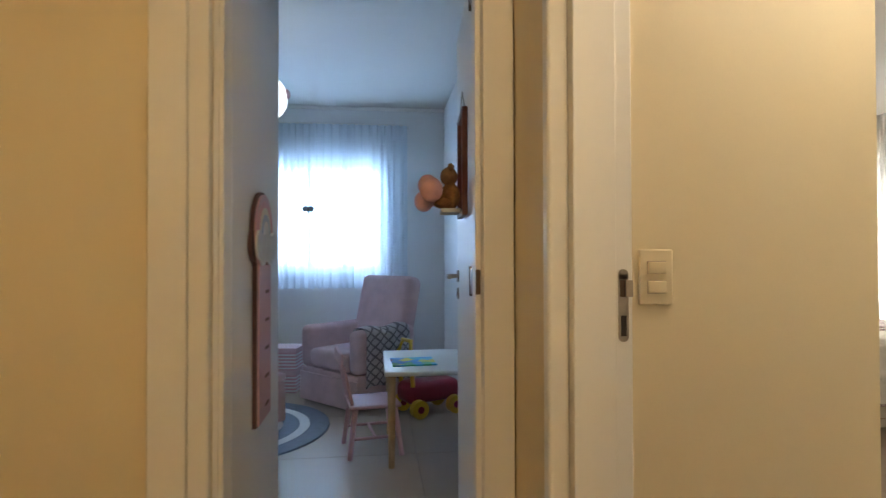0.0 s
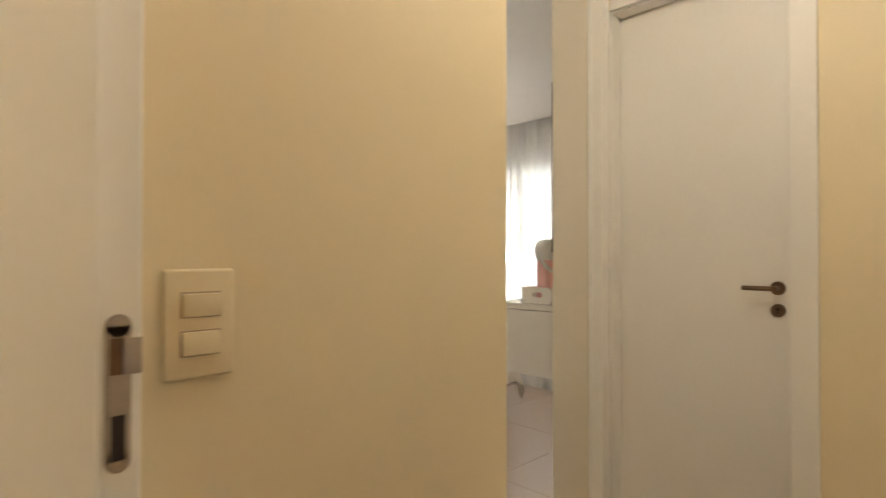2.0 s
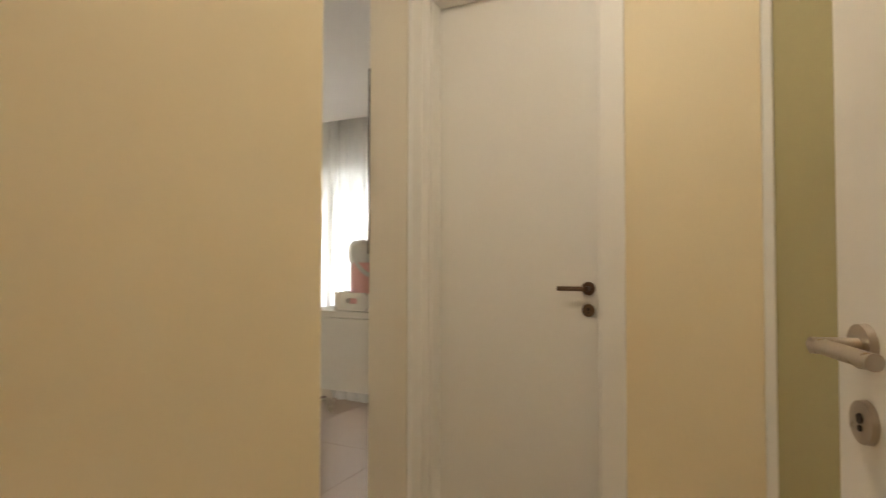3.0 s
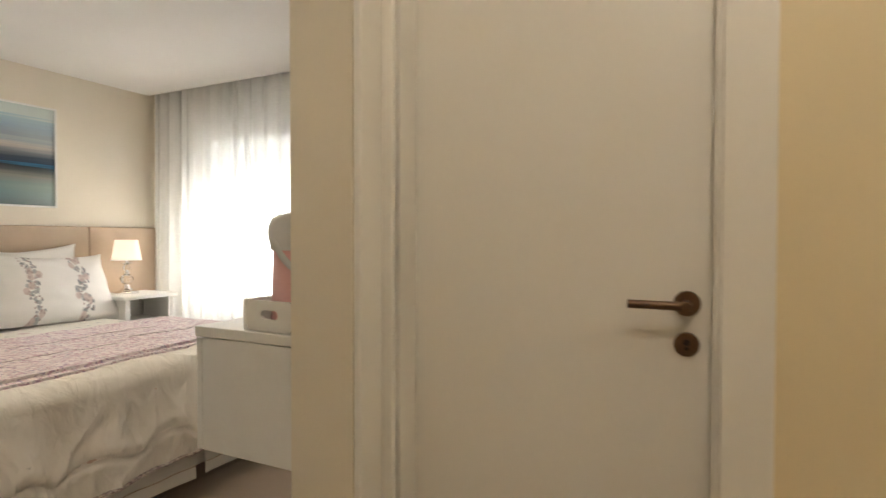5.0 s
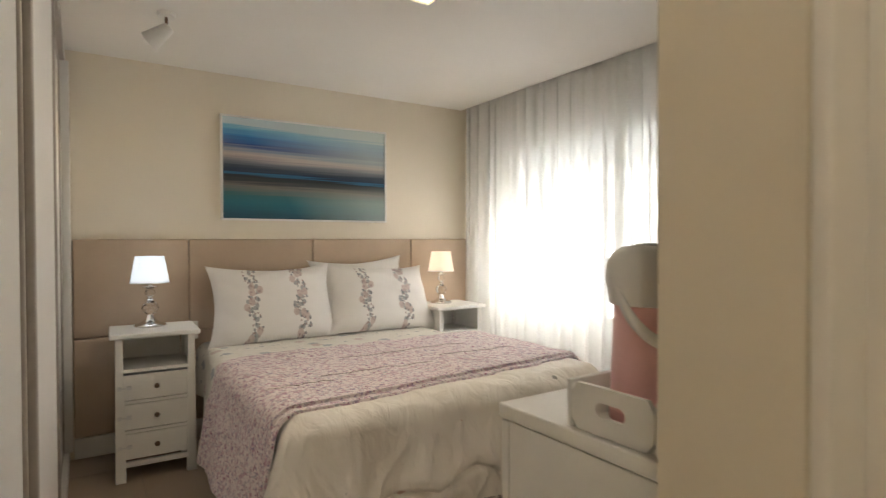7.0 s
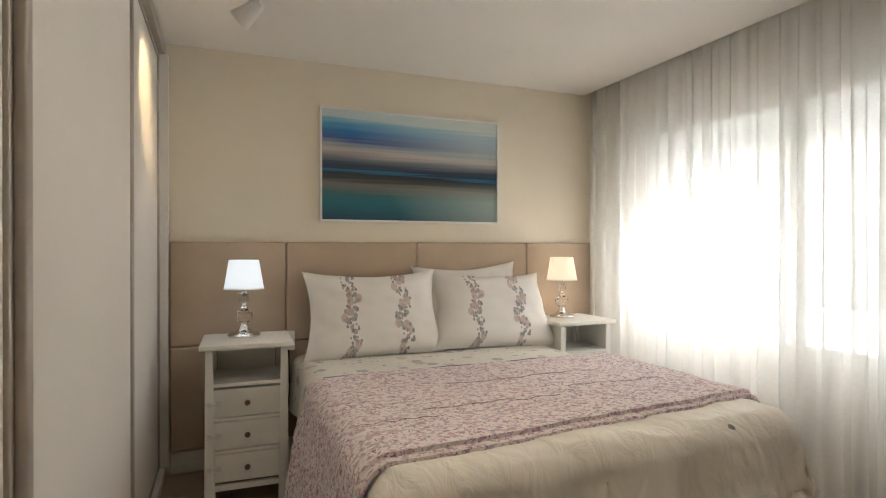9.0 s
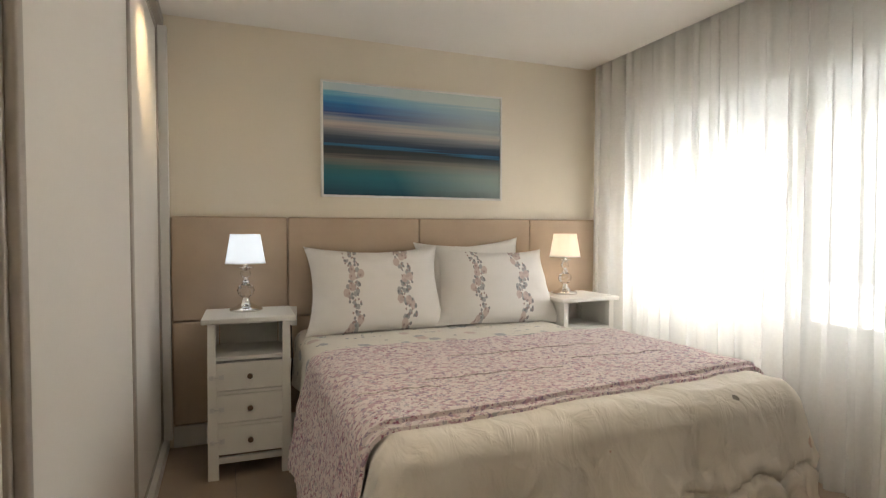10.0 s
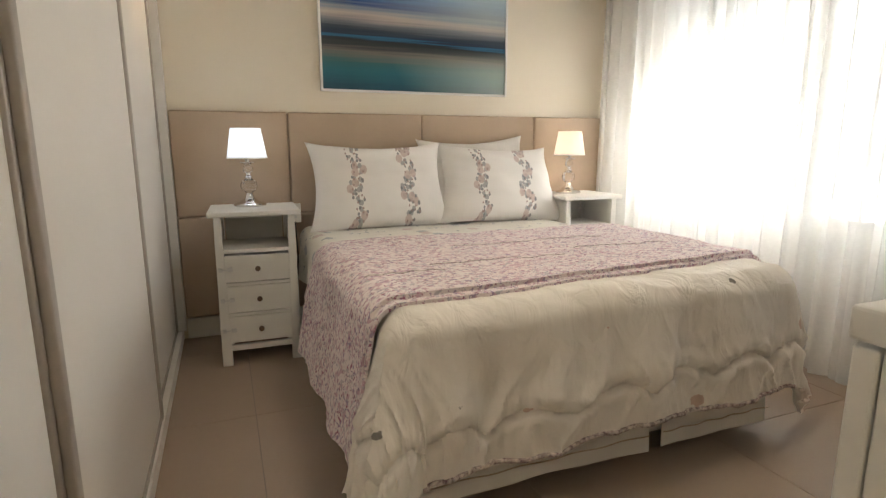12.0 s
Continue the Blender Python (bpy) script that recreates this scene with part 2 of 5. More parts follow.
# ---- structure ----
CEIL, CEIL_KIDS = 2.345, 2.65
structure("wall_north", boxes((0.53, 1.103, 0, 1.148, 1.223, 2.8), (1.028, 1.223, 0, 1.148, 2.2, 2.8)), WALL_HALL, "smooth warm cream painted hall wall with a free end")
structure("wall_corner", boxes((0.365, 1.127, 0, 0.527, 1.62, 2.8)), WALL_HALL, "narrow cream wall return between two door frames")
structure("wall_kids_south", boxes((-1.9, 1.45, 0, -0.455, 1.60, 2.8), (0.29, 1.45, 0, 0.362, 1.60, 2.8), (-0.455, 1.45, 2.12, 0.29, 1.60, 2.8)), WALL_HALL, "cream wall with the opening of the children's room door")
structure("wall_kids_niche", boxes((-0.57, 1.603, 0, -0.435, 2.35, 2.8)), WALL_KIDS, "pale wall stub inside the children's room door")
structure("wall_passage", boxes((0.37, -1.2, 0, 0.50, 0.24, 2.8), (0.37, 0.24, 2.12, 0.50, 1.10, 2.8)), WALL_HALL, "cream wall with the passage door opening")
structure("wall_end", boxes((2.19, -0.6, 2.1, 2.30, 0.473, 2.8), (2.19, 0.475, 0, 2.30, 0.885, 2.8), (2.19, 0.887, 2.075, 2.30, 1.4945, 2.8)), WALL_HALL, "cream wall at the hall's end with a door opening")
structure("wall_tv", boxes((2.085, 1.495, 0, 4.48, 1.64, 2.8)), WALL_BED, "cream partition wall whose end faces the hall")
# the next three walls are unseen, added to close the halls
structure("wall_hall_south", boxes((0.502, -0.72, 0, 2.4, -0.60, 2.8)), WALL_HALL, "unseen cream wall added to close the hall")
structure("wall_entry_west", boxes((-1.32, -1.2, 0, -1.2, 1.45, 2.8)), WALL_HALL, "unseen cream wall added to close the hall")
structure("wall_entry_south", boxes((-1.32, -1.32, 0, 0.50, -1.2, 2.8)), WALL_HALL, "unseen cream wall added to close the hall")
structure("wall_bed_north", boxes((0.80, 5.06, 0, 4.60, 5.18, 2.8)), WALL_BED, "warm white wall behind the bed")
W0, W1, WZ0, WZ1 = 2.45, 4.76, 0.68, 2.04
structure("wall_window", boxes((4.48, 1.52, 0, 4.60, W0, 2.8), (4.48, W1, 0, 4.60, 5.06, 2.8), (4.48, W0, 0, 4.60, W1, WZ0), (4.48, W0, WZ1, 4.60, W1, 2.8)), WALL_BED, "white wall with a wide window opening")
structure("wall_wardrobe_back", boxes((0.76, 1.603, 0, 0.86, 5.06, 2.8)), WALL_BED, "plain wall behind the fitted wardrobe")
KX0, KX1, KZ0, KZ1, KY = -1.40, 0.035, 1.02, 2.05, 5.5
structure("wall_kids_north", boxes((-2.1, KY, 0, KX0, KY + 0.13, 2.8), (KX1, KY, 0, 0.80, KY + 0.13, 2.8), (KX0, KY, 0, KX1, KY + 0.13, KZ0), (KX0, KY, KZ1, KX1, KY + 0.13, 2.8)), WALL_KIDS, "pale grey wall with a window opening")
structure("wall_kids_east", boxes((0.66, 1.623, 0, 0.757, KY, 2.8)), WALL_KIDS, "pale grey wall")
structure("wall_kids_west", boxes((-2.1, 1.603, 0, -2.0, KY, 2.8)), WALL_KIDS, "pale grey wall")
structure("ceiling", boxes((-1.3, -1.3, CEIL, 4.225, 1.52, CEIL + 0.06), (0.86, 1.52, CEIL, 4.225, 5.06, CEIL + 0.06), (4.185, 1.52, CEIL + 0.061, 4.225, 5.06, 2.56)), CEILING, "flat white plaster ceiling with a curtain recess", "ceiling")
structure("ceiling_recess", boxes((4.225, 1.52, 2.56, 4.48, 5.06, 2.62)), CEILING, "white top of the curtain recess", "ceiling")
structure("ceiling_kids", boxes((-2.0, 1.603, CEIL_KIDS, 0.66, KY, CEIL_KIDS + 0.06)), CEILING, "flat white ceiling with a plaster cornice", "ceiling")
structure("trim", boxes((-2.0, KY - 0.03, CEIL_KIDS - 0.035, 0.66, KY, CEIL_KIDS - 0.002), bevel=0.006), CEILING, "white plaster cornice", "trim")
# unseen slab, added above the ceilings to keep sky light out
structure("sky_block", boxes((-2.3, -1.5, 2.81, 4.8, 5.9, 2.9)), CEILING, "unseen slab added over the flat to shut out sky light", "ceiling")


def baseboard(specs):
    return structure("baseboard", boxes(*specs, bevel=0.004), WHITE, "white painted baseboard", "baseboard")


baseboard([(1.503, 5.044, 0.002, 4.10, 5.058, 0.12)])
baseboard([(-1.99, KY - 0.014, 0.002, 0.655, KY - 0.002, 0.13)])
baseboard([(2.09, 1.642, 0.002, 4.46, 1.656, 0.12)])

# floor slab; its tiles come last in the file
floor = structure("floor", boxes((-2.2, -1.4, -0.15, 4.7, 5.7, -0.006)), GROUT, "satin greige porcelain tile floor with thin joints", "floor")


# ---- door frames and doors ----
def lever(parent, at, along, out, mat, escutcheon=0.073, reach=0.115, k=1.0):
    """A lever handle: rose, neck, bar and key rose; along and out are unit directions."""
    a, o, p = Vector(along), Vector(out), Vector(at)
    h = part("handle", rod(bmesh.new(), p, p + o * 0.008, 0.026 * k, 0.025 * k, 28), mat, parent, "round metal rose", True)
    part("neck", rod(bmesh.new(), p + o * 0.006, p + o * 0.052, 0.0095 * k, seg=16), mat, h, "", True)
    bar = rod(bmesh.new(), p + o * 0.045 - a * 0.008, p + o * 0.045 + a * reach, 0.0088 * k, seg=16)
    part("lever", bar, mat, h, "straight metal lever", True)
    size = k
    k = p - Vector((0, 0, escutcheon))
    e = part("key_rose", rod(bmesh.new(), k, k + o * 0.007, 0.025 * size, 0.024 * size, 28), mat, parent, "round metal key rose", True)
    s = rod(bmesh.new(), k + o * 0.0065 + Vector((0, 0, 0.004)), k + o * 0.0085 + Vector((0, 0, 0.004)), 0.0055, seg=12)
    rod(s, k + o * 0.0065 - Vector((0, 0, 0.006)), k + o * 0.0085 - Vector((0, 0, 0.006)), 0.0035, seg=8)
    part("keyhole", s, DARK, e)


# children's room frame
f = structure("door_frame_1", boxes((-0.452, 1.47, 0, -0.437, 1.60, 2.115), (0.273, 1.47, 0, 0.288, 1.60, 2.115), (-0.437, 1.47, 2.10, 0.273, 1.60, 2.115), bevel=0.002), LACQUER, "cream lacquered door frame of the children's room", "door frame")
part("stop", boxes((-0.437, 1.475, 0, -0.425, 1.56, 2.10), (0.258, 1.475, 0, 0.273, 1.53, 2.10), (-0.425, 1.475, 2.088, 0.258, 1.56, 2.10), bevel=0.002), LACQUER, f)
part("casing", boxes((-0.60, 1.425, 0, -0.505, 1.4495, 2.17), bevel=0.003), LACQUER, f)
part("casing", boxes((-0.504, 1.437, 0, -0.453, 1.4695, 2.12), bevel=0.003), LACQUER, f)
part("casing", boxes((0.274, 1.437, 0, 0.361, 1.4695, 2.12), bevel=0.003), LACQUER, f)
part("casing", boxes((-0.60, 1.425, 2.172, 0.361, 1.4495, 2.24), bevel=0.003), LACQUER, f)
for z in (0.25, 1.074, 1.95):
    h = part("hinge", boxes((0.262, 1.535, z - 0.038, 0.2725, 1.585, z + 0.038), bevel=0.002), BRONZE, f, "dark metal butt hinge", True)
    part("knuckle", rod(bmesh.new(), (0.268, 1.60, z - 0.045), (0.268, 1.60, z + 0.045), 0.007), BRONZE, h, "", True)
part("keeper_plate", boxes((0.2585, 1.4712, 1.042, 0.272, 1.4746, 1.112), bevel=0.001), BRONZE, f, "small dark metal plate")
part("strike_plate", boxes((-0.4365, 1.563, 0.99, -0.4345, 1.583, 1.17), bevel=0.0008), STEEL, f, "small metal strike plate")

d = thing("door_kids", pose(0.283, 1.612, 0.006, 0, 0, -4), "white lacquered room door standing wide open", "door")
part("leaf", boxes((-0.002, 0.0, 0, 0.033, 0.70, 2.085), bevel=0.003), LACQUER, d)
lever(d, (-0.002, 0.64, 1.06), (0, -1, 0), (-1, 0, 0), STEEL)

# passage frame with its strike plate
f = structure("door_frame_2", boxes((0.393, 1.062, 0, 0.488, 1.1025, 2.115), (0.4885, 1.074, 0, 0.529, 1.1025, 2.115), (0.393, 0.242, 0, 0.488, 0.272, 2.115), (0.393, 0.2725, 2.10, 0.488, 1.0615, 2.115), bevel=0.003), LACQUER, "cream lacquered passage door frame", "door frame")
part("casing", boxes((0.345, 1.085, 0, 0.3925, 1.1265, 2.17), bevel=0.009, seg=3), LACQUER, f)
part("casing", boxes((0.345, 0.18, 0, 0.3925, 0.241, 2.17), bevel=0.009, seg=3), LACQUER, f)
part("casing", boxes((0.345, 0.18, 2.172, 0.3925, 1.1265, 2.24), bevel=0.009, seg=3), LACQUER, f)
pl = bmesh.new()
for z in (0.977, 1.110):
    rod(pl, (0.507, 1.0715, z), (0.507, 1.0735, z), 0.0115, seg=24)
bmesh.ops.create_cube(pl, size=1, matrix=Matrix.Translation((0.507, 1.0725, 1.0435)) @ Matrix.Diagonal((0.023, 0.002, 0.133, 1)))
st = part("strike_plate", pl, STEEL, f, "long rounded nickel strike plate")
# the latch hole's coppery reflection is given as a bronze plate
part("latch_hole_reflection", boxes((0.499, 1.0705, 1.062, 0.512, 1.0713, 1.098)), BRONZE, st, "bronze plate standing for the warm reflection in the latch hole")
part("lip", boxes((0.510, 1.066, 1.062, 0.527, 1.0705, 1.098), bevel=0.0015), STEEL, st, "bent nickel lip", True)
part("bolt_hole", boxes((0.501, 1.0705, 0.978, 0.513, 1.0713, 1.022)), DARK, st, "dark bolt slot")
for z in (0.9715, 1.1135):
    part("screw", rod(bmesh.new(), (0.507, 1.0715, z), (0.507, 1.0705, z), 0.004, seg=12), STEEL, st)

# light switch
s = thing("light_switch", pose(0.594, 1.1025, 1.103), "ivory two-rocker light switch on the cream wall", "light switch")
part("plate", boxes((-0.039, -0.009, -0.061, 0.039, 0, 0.061), bevel=0.004, seg=3), PLATE, s, "", True)
for z in (0.021, -0.022):
    r = boxes((-0.021, -0.0145, z - 0.013, 0.021, -0.0085, z + 0.013), bevel=0.002)
    bmesh.ops.rotate(r, cent=(0, -0.009, z), matrix=Matrix.Rotation(radians(4 if z > 0 else -4), 3, "X"), verts=r.verts)
    part("rocker", r, PLATE, s, "", True)
    # the shadow line round each rocker, put in as a brown plate
    part("rocker_shade", boxes((-0.0222, -0.0098, z - 0.0142, 0.0222, -0.0086, z + 0.0148)), PADDING, s, "thin brown plate standing for the shade round the rocker")

# open passage door
d = thing("door_passage", pose(0.53, 0.285, 0.006, 0, 0, 14.3), "white lacquered passage door standing open", "door")
part("leaf", boxes((0.0, -0.035, 0, 0.775, 0.0, 2.085), bevel=0.003), LACQUER, d)
lever(d, (0.715, 0.0, 1.065), (-1, 0, 0), (0, 1, 0), STEEL, 0.078, 0.105, 0.92)

# closed door at the hall's end
f = structure("door_frame_3", boxes((2.192, 0.8875, 0, 2.255, 0.902, 2.073), (2.192, 0.9025, 2.06, 2.255, 1.4545, 2.073), bevel=0.002), LACQUER, "white lacquered frame of the closed door", "door frame")
part("casing", boxes((2.174, 0.822, 0, 2.1895, 0.893, 2.13), bevel=0.003), LACQUER, f)
part("casing", boxes((2.174, 0.8935, 2.065, 2.1895, 1.4545, 2.13), bevel=0.003), LACQUER, f)
part("casing", boxes((2.088, 1.477, 0, 2.160, 1.4945, 2.345), bevel=0.004), LACQUER, f)
part("bead", boxes((2.1605, 1.455, 0, 2.1735, 1.4945, 2.345), bevel=0.004, seg=3), LACQUER, f)
part("jamb", boxes((2.192, 1.4555, 0, 2.255, 1.4945, 2.073), bevel=0.002), LACQUER, f)
d = thing("door_end", pose(2.258, 0.89, 0.004), "closed white lacquered door with a bronze lever", "door")
part("leaf", boxes((0, -0.003, 0, 0.036, 0.603, 2.09), bevel=0.002), LACQUER, d)
lever(d, (0, 0.052, 1.075), (0, 1, 0), (-1, 0, 0), BRONZE, 0.068, 0.088, 0.82)

# satin glass panel beside it
g = thing("sliding_panel", pose(2.205, 0.46, 0.0), "green-tinted satin glass sliding panel with a tall pull", "sliding door")
part("glass", boxes((0, -0.55, 0.02, 0.02, -0.012, 2.09), bevel=0.002), SATIN_GLASS, g, "olive satin glass")
part("stile", boxes((-0.02, -0.012, 0.0, 0.022, 0.014, 2.098), bevel=0.005), WHITE, g, "white vertical stile")
part("stile", boxes((-0.012, -0.215, 0.0, 0.022, -0.20, 2.095), bevel=0.002), BLACK, g, "thin dark stile")
part("pull", boxes((-0.035, -0.198, 1.15, -0.014, -0.175, 1.425), bevel=0.004), BRONZE, g, "tall bronze pull bar", True)


# ---- bedroom: window, curtain ----
w = structure("window_1", boxes((4.52, W0 + 0.002, WZ0 + 0.002, 4.57, W0 + 0.05, WZ1 - 0.002), (4.52, W1 - 0.05, WZ0 + 0.002, 4.57, W1 - 0.002, WZ1 - 0.002), (4.52, W0 + 0.051, WZ0 + 0.002, 4.57, W1 - 0.051, WZ0 + 0.05), (4.52, W0 + 0.051, WZ1 - 0.05, 4.57, W1 - 0.051, WZ1 - 0.002)), WHITE, "wide white aluminium window behind a sheer curtain", "window")
part("mullion", boxes((4.53, 3.65, WZ0 + 0.051, 4.565, 3.72, WZ1 - 0.051)), WHITE, w)
for a, b in ((W0 + 0.051, 3.649), (3.721, W1 - 0.051)):
    p = part("pane", boxes((4.545, a, WZ0 + 0.051, 4.549, b, WZ1 - 0.051)), PANE, w)
    p.visible_shadow = False
# roller shutters: the far half drawn down a little, the near half almost shut
for ya, yb, count in ((3.69, W1 - 0.053, 16), (W0 + 0.053, 3.68, 25)):
    for i in range(count):
        z = WZ1 - 0.012 - i * 0.044
        part("shutter_slat", boxes((4.578, ya, z - 0.0425, 4.588, yb, z), bevel=0.003), SHUTTER, w, "pale roller shutter slat")
structure("backdrop", boxes((6.5, -0.5, -2.0, 6.52, 8.5, 4.5)), OUTSIDE, "bright daylight outside the bedroom window", "backdrop")


def pleats(x, y0, y1, z0, z1, waves, depth, seed, along="y", flare=1.0, over=0.0):
    rnd = random.Random(seed)
    ph = [rnd.uniform(0, 6.3) for _ in range(6)]

    def fn(u, v):
        s = y0 + (y1 - y0) * u
        z = z0 + (z1 - z0) * v
        a = u * waves * 2 * math.pi
        d = depth * (0.65 + 0.35 * math.sin(a * 0.17 + ph[0])) * math.sin(a + 0.8 * math.sin(a * 0.23 + ph[1]) + 0.25 * (1 - v) * math.sin(a * 0.11 + ph[2]))
        d += depth * 0.25 * math.sin(2 * a + ph[3]) * (1 - v)
        d *= 0.65 + 0.35 * (1 - v) * flare
        s += 0.012 * (1 - v) * math.sin(a * 0.31 + ph[4]) - over * (0.7 + 0.5 * math.sin(a * 0.13 + ph[2])) * math.sin(2 * a)
        zz = z + (0.006 * math.sin(a + ph[5]) if v == 0 else 0)
        return (x + d, s, zz) if along == "y" else (s, x + d, zz)
    return sheet(waves * 14, 14, fn)


c = thing("curtain", pose(0, 0, 0), "floor-length white sheer pleated curtain over the window", "curtain")
part("cloth", pleats(4.27, 1.58, 5.04, 0.035, 2.54, 31, 0.062, 4, over=0.013), SHEER_BED, c, "", True)
part("rail", boxes((4.24, 1.56, 2.54, 4.27, 5.05, 2.558)), WHITE, c)
part("hem", pleats(4.2695, 1.58, 5.04, 0.034, 0.12, 31, 0.0625, 4, over=0.013), SHEER_BED, c, "", True)

# ---- bedroom: wardrobe ----
wd = thing("wardrobe", pose(1.482, 2.205, 0), "fitted wardrobe with white sliding doors in champagne frames", "wardrobe")
part("body", boxes((-0.617, 0, 0.0, -0.105, 2.84, 2.33)), WARDROBE, wd)
part("plinth", boxes((-0.10, -0.43, 0.002, 0.0, 2.85, 0.06), bevel=0.003), WHITE, wd, "white bottom track board")
part("head", boxes((-0.10, -0.43, 2.27, 0.0, 2.85, 2.33), bevel=0.003), ALUMINIUM, wd, "aluminium top track")
part("end_panel", boxes((-0.33, -0.45, 0.0, 0.0, -0.432, 2.33), bevel=0.002), WARDROBE, wd)
part("end_post", boxes((-0.10, 2.80, 0.061, 0.018, 2.85, 2.269), bevel=0.002), WHITE, wd)
for y0, y1, xo in ((-0.42, 0.60, -0.030), (0.582, 1.742, -0.012), (1.727, 2.798, -0.030)):
    dr = part("sliding_door", boxes((xo - 0.018, y0 + 0.030, 0.075, xo - 0.002, y1 - 0.030, 2.255)), WARDROBE, wd, "white sliding door panel")
    for a, b in ((y0, y0 + 0.034), (y1 - 0.034, y1)):
        part("stile", boxes((xo - 0.014, a, 0.063, xo + 0.007, b, 2.266), bevel=0.005, seg=3), ALUMINIUM, dr, "champagne aluminium stile", True)
    part("rail", boxes((xo - 0.02, y0 + 0.03, 2.24, xo + 0.003, y1 - 0.03, 2.266)), ALUMINIUM, dr)
    part("rail", boxes((xo - 0.02, y0 + 0.03, 0.063, xo + 0.003, y1 - 0.03, 0.085)), ALUMINIUM, dr)

# ---- bedroom: headboard ----
hb = thing("headboard", pose(0, 5.058, 0), "padded beige suede wall headboard in square panels", "headboard")
SEAMS = (1.503, 2.110, 2.909, 3.705, 4.255)
for a, b in zip(SEAMS, SEAMS[1:]):
    for z0, z1 in ((0.135, 0.695), (0.699, 1.268)):
        part("panel", boxes((a + 0.0015, -0.052, z0, b - 0.0015, 0, z1), bevel=0.013, seg=4), PADDING, hb, "", True)

# ---- bedroom: picture ----
def sea_print():
    m = bpy.data.materials.new("blurred_seascape_print")
    m.use_nodes = True
    n, l = m.node_tree.nodes, m.node_tree.links
    b = n["Principled BSDF"]
    co, sep = n.new("ShaderNodeTexCoord"), n.new("ShaderNodeSeparateXYZ")
    l.new(co.outputs["Generated"], sep.inputs[0])
    mp = n.new("ShaderNodeMapping")
    mp.inputs["Scale"].default_value = (0.8, 1, 22)
    nz = n.new("ShaderNodeTexNoise")
    nz.inputs["Scale"].default_value, nz.inputs["Detail"].default_value = 1.6, 5
    l.new(co.outputs["Generated"], mp.inputs[0]), l.new(mp.outputs[0], nz.inputs["Vector"])
    tilt = n.new("ShaderNodeMath")
    tilt.operation = "MULTIPLY_ADD"
    tilt.inputs[1].default_value = 0.13
    l.new(nz.outputs["Fac"], tilt.inputs[0]), l.new(sep.outputs["Z"], tilt.inputs[2])
    ramp = n.new("ShaderNodeValToRGB")
    stops = ((0.05, (0.003, 0.04, 0.075)), (0.17, (0.006, 0.12, 0.16)), (0.27, (0.03, 0.12, 0.13)), (0.35, (0.16, 0.14, 0.12)), (0.40, (0.03, 0.035, 0.04)), (0.45, (0.012, 0.02, 0.03)), (0.475, (0.012, 0.13, 0.26)), (0.50, (0.006, 0.022, 0.06)),
             (0.55, (0.03, 0.05, 0.08)), (0.61, (0.16, 0.17, 0.20)), (0.67, (0.46, 0.38, 0.34)), (0.73, (0.20, 0.25, 0.33)), (0.78, (0.006, 0.05, 0.22)), (0.87, (0.012, 0.17, 0.45)), (0.96, (0.12, 0.38, 0.56)), (1.0, (0.50, 0.60, 0.62)))
    e = ramp.color_ramp.elements
    e[0].position, e[0].color = stops[0][0], (*stops[0][1], 1)
    e[1].position, e[1].color = stops[-1][0], (*stops[-1][1], 1)
    for p, c in stops[1:-1]:
        k = e.new(p * 0.95 + 0.065)
        k.color = (*c, 1)
    lean = n.new("ShaderNodeMath")
    lean.operation = "MULTIPLY_ADD"
    lean.inputs[1].default_value = 0.05
    l.new(sep.outputs["X"], lean.inputs[0]), l.new(tilt.outputs[0], lean.inputs[2])
    l.new(lean.outputs[0], ramp.inputs[0])
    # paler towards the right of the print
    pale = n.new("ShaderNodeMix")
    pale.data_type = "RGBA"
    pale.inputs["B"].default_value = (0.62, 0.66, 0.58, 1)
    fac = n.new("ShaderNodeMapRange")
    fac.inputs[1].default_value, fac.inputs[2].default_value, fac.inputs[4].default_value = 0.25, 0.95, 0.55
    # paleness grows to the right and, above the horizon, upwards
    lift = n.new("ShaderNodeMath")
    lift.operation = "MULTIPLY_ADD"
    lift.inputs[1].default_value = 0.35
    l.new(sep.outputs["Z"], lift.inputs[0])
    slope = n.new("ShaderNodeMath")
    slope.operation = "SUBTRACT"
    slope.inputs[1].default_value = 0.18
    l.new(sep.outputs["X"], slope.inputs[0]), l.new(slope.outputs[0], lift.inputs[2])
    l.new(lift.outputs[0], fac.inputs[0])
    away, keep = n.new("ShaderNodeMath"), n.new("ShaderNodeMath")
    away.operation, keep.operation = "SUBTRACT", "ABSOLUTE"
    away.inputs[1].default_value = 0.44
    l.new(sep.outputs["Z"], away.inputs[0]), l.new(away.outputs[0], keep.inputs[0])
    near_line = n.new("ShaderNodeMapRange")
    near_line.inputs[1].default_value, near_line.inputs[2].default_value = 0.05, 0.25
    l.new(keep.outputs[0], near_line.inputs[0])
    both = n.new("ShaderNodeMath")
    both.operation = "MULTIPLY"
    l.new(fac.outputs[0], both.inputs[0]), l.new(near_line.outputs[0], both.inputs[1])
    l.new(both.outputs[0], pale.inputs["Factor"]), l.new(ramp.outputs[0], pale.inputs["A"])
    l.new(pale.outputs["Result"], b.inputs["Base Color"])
    b.inputs["Roughness"].default_value, b.inputs["Coat Weight"].default_value = 0.5, 0.15
    b.inputs["Coat Roughness"].default_value = 0.06
    return m


pc = thing("picture", pose(2.9055, 5.058, 1.737), "framed blurred blue and teal seascape print on the wall", "picture")
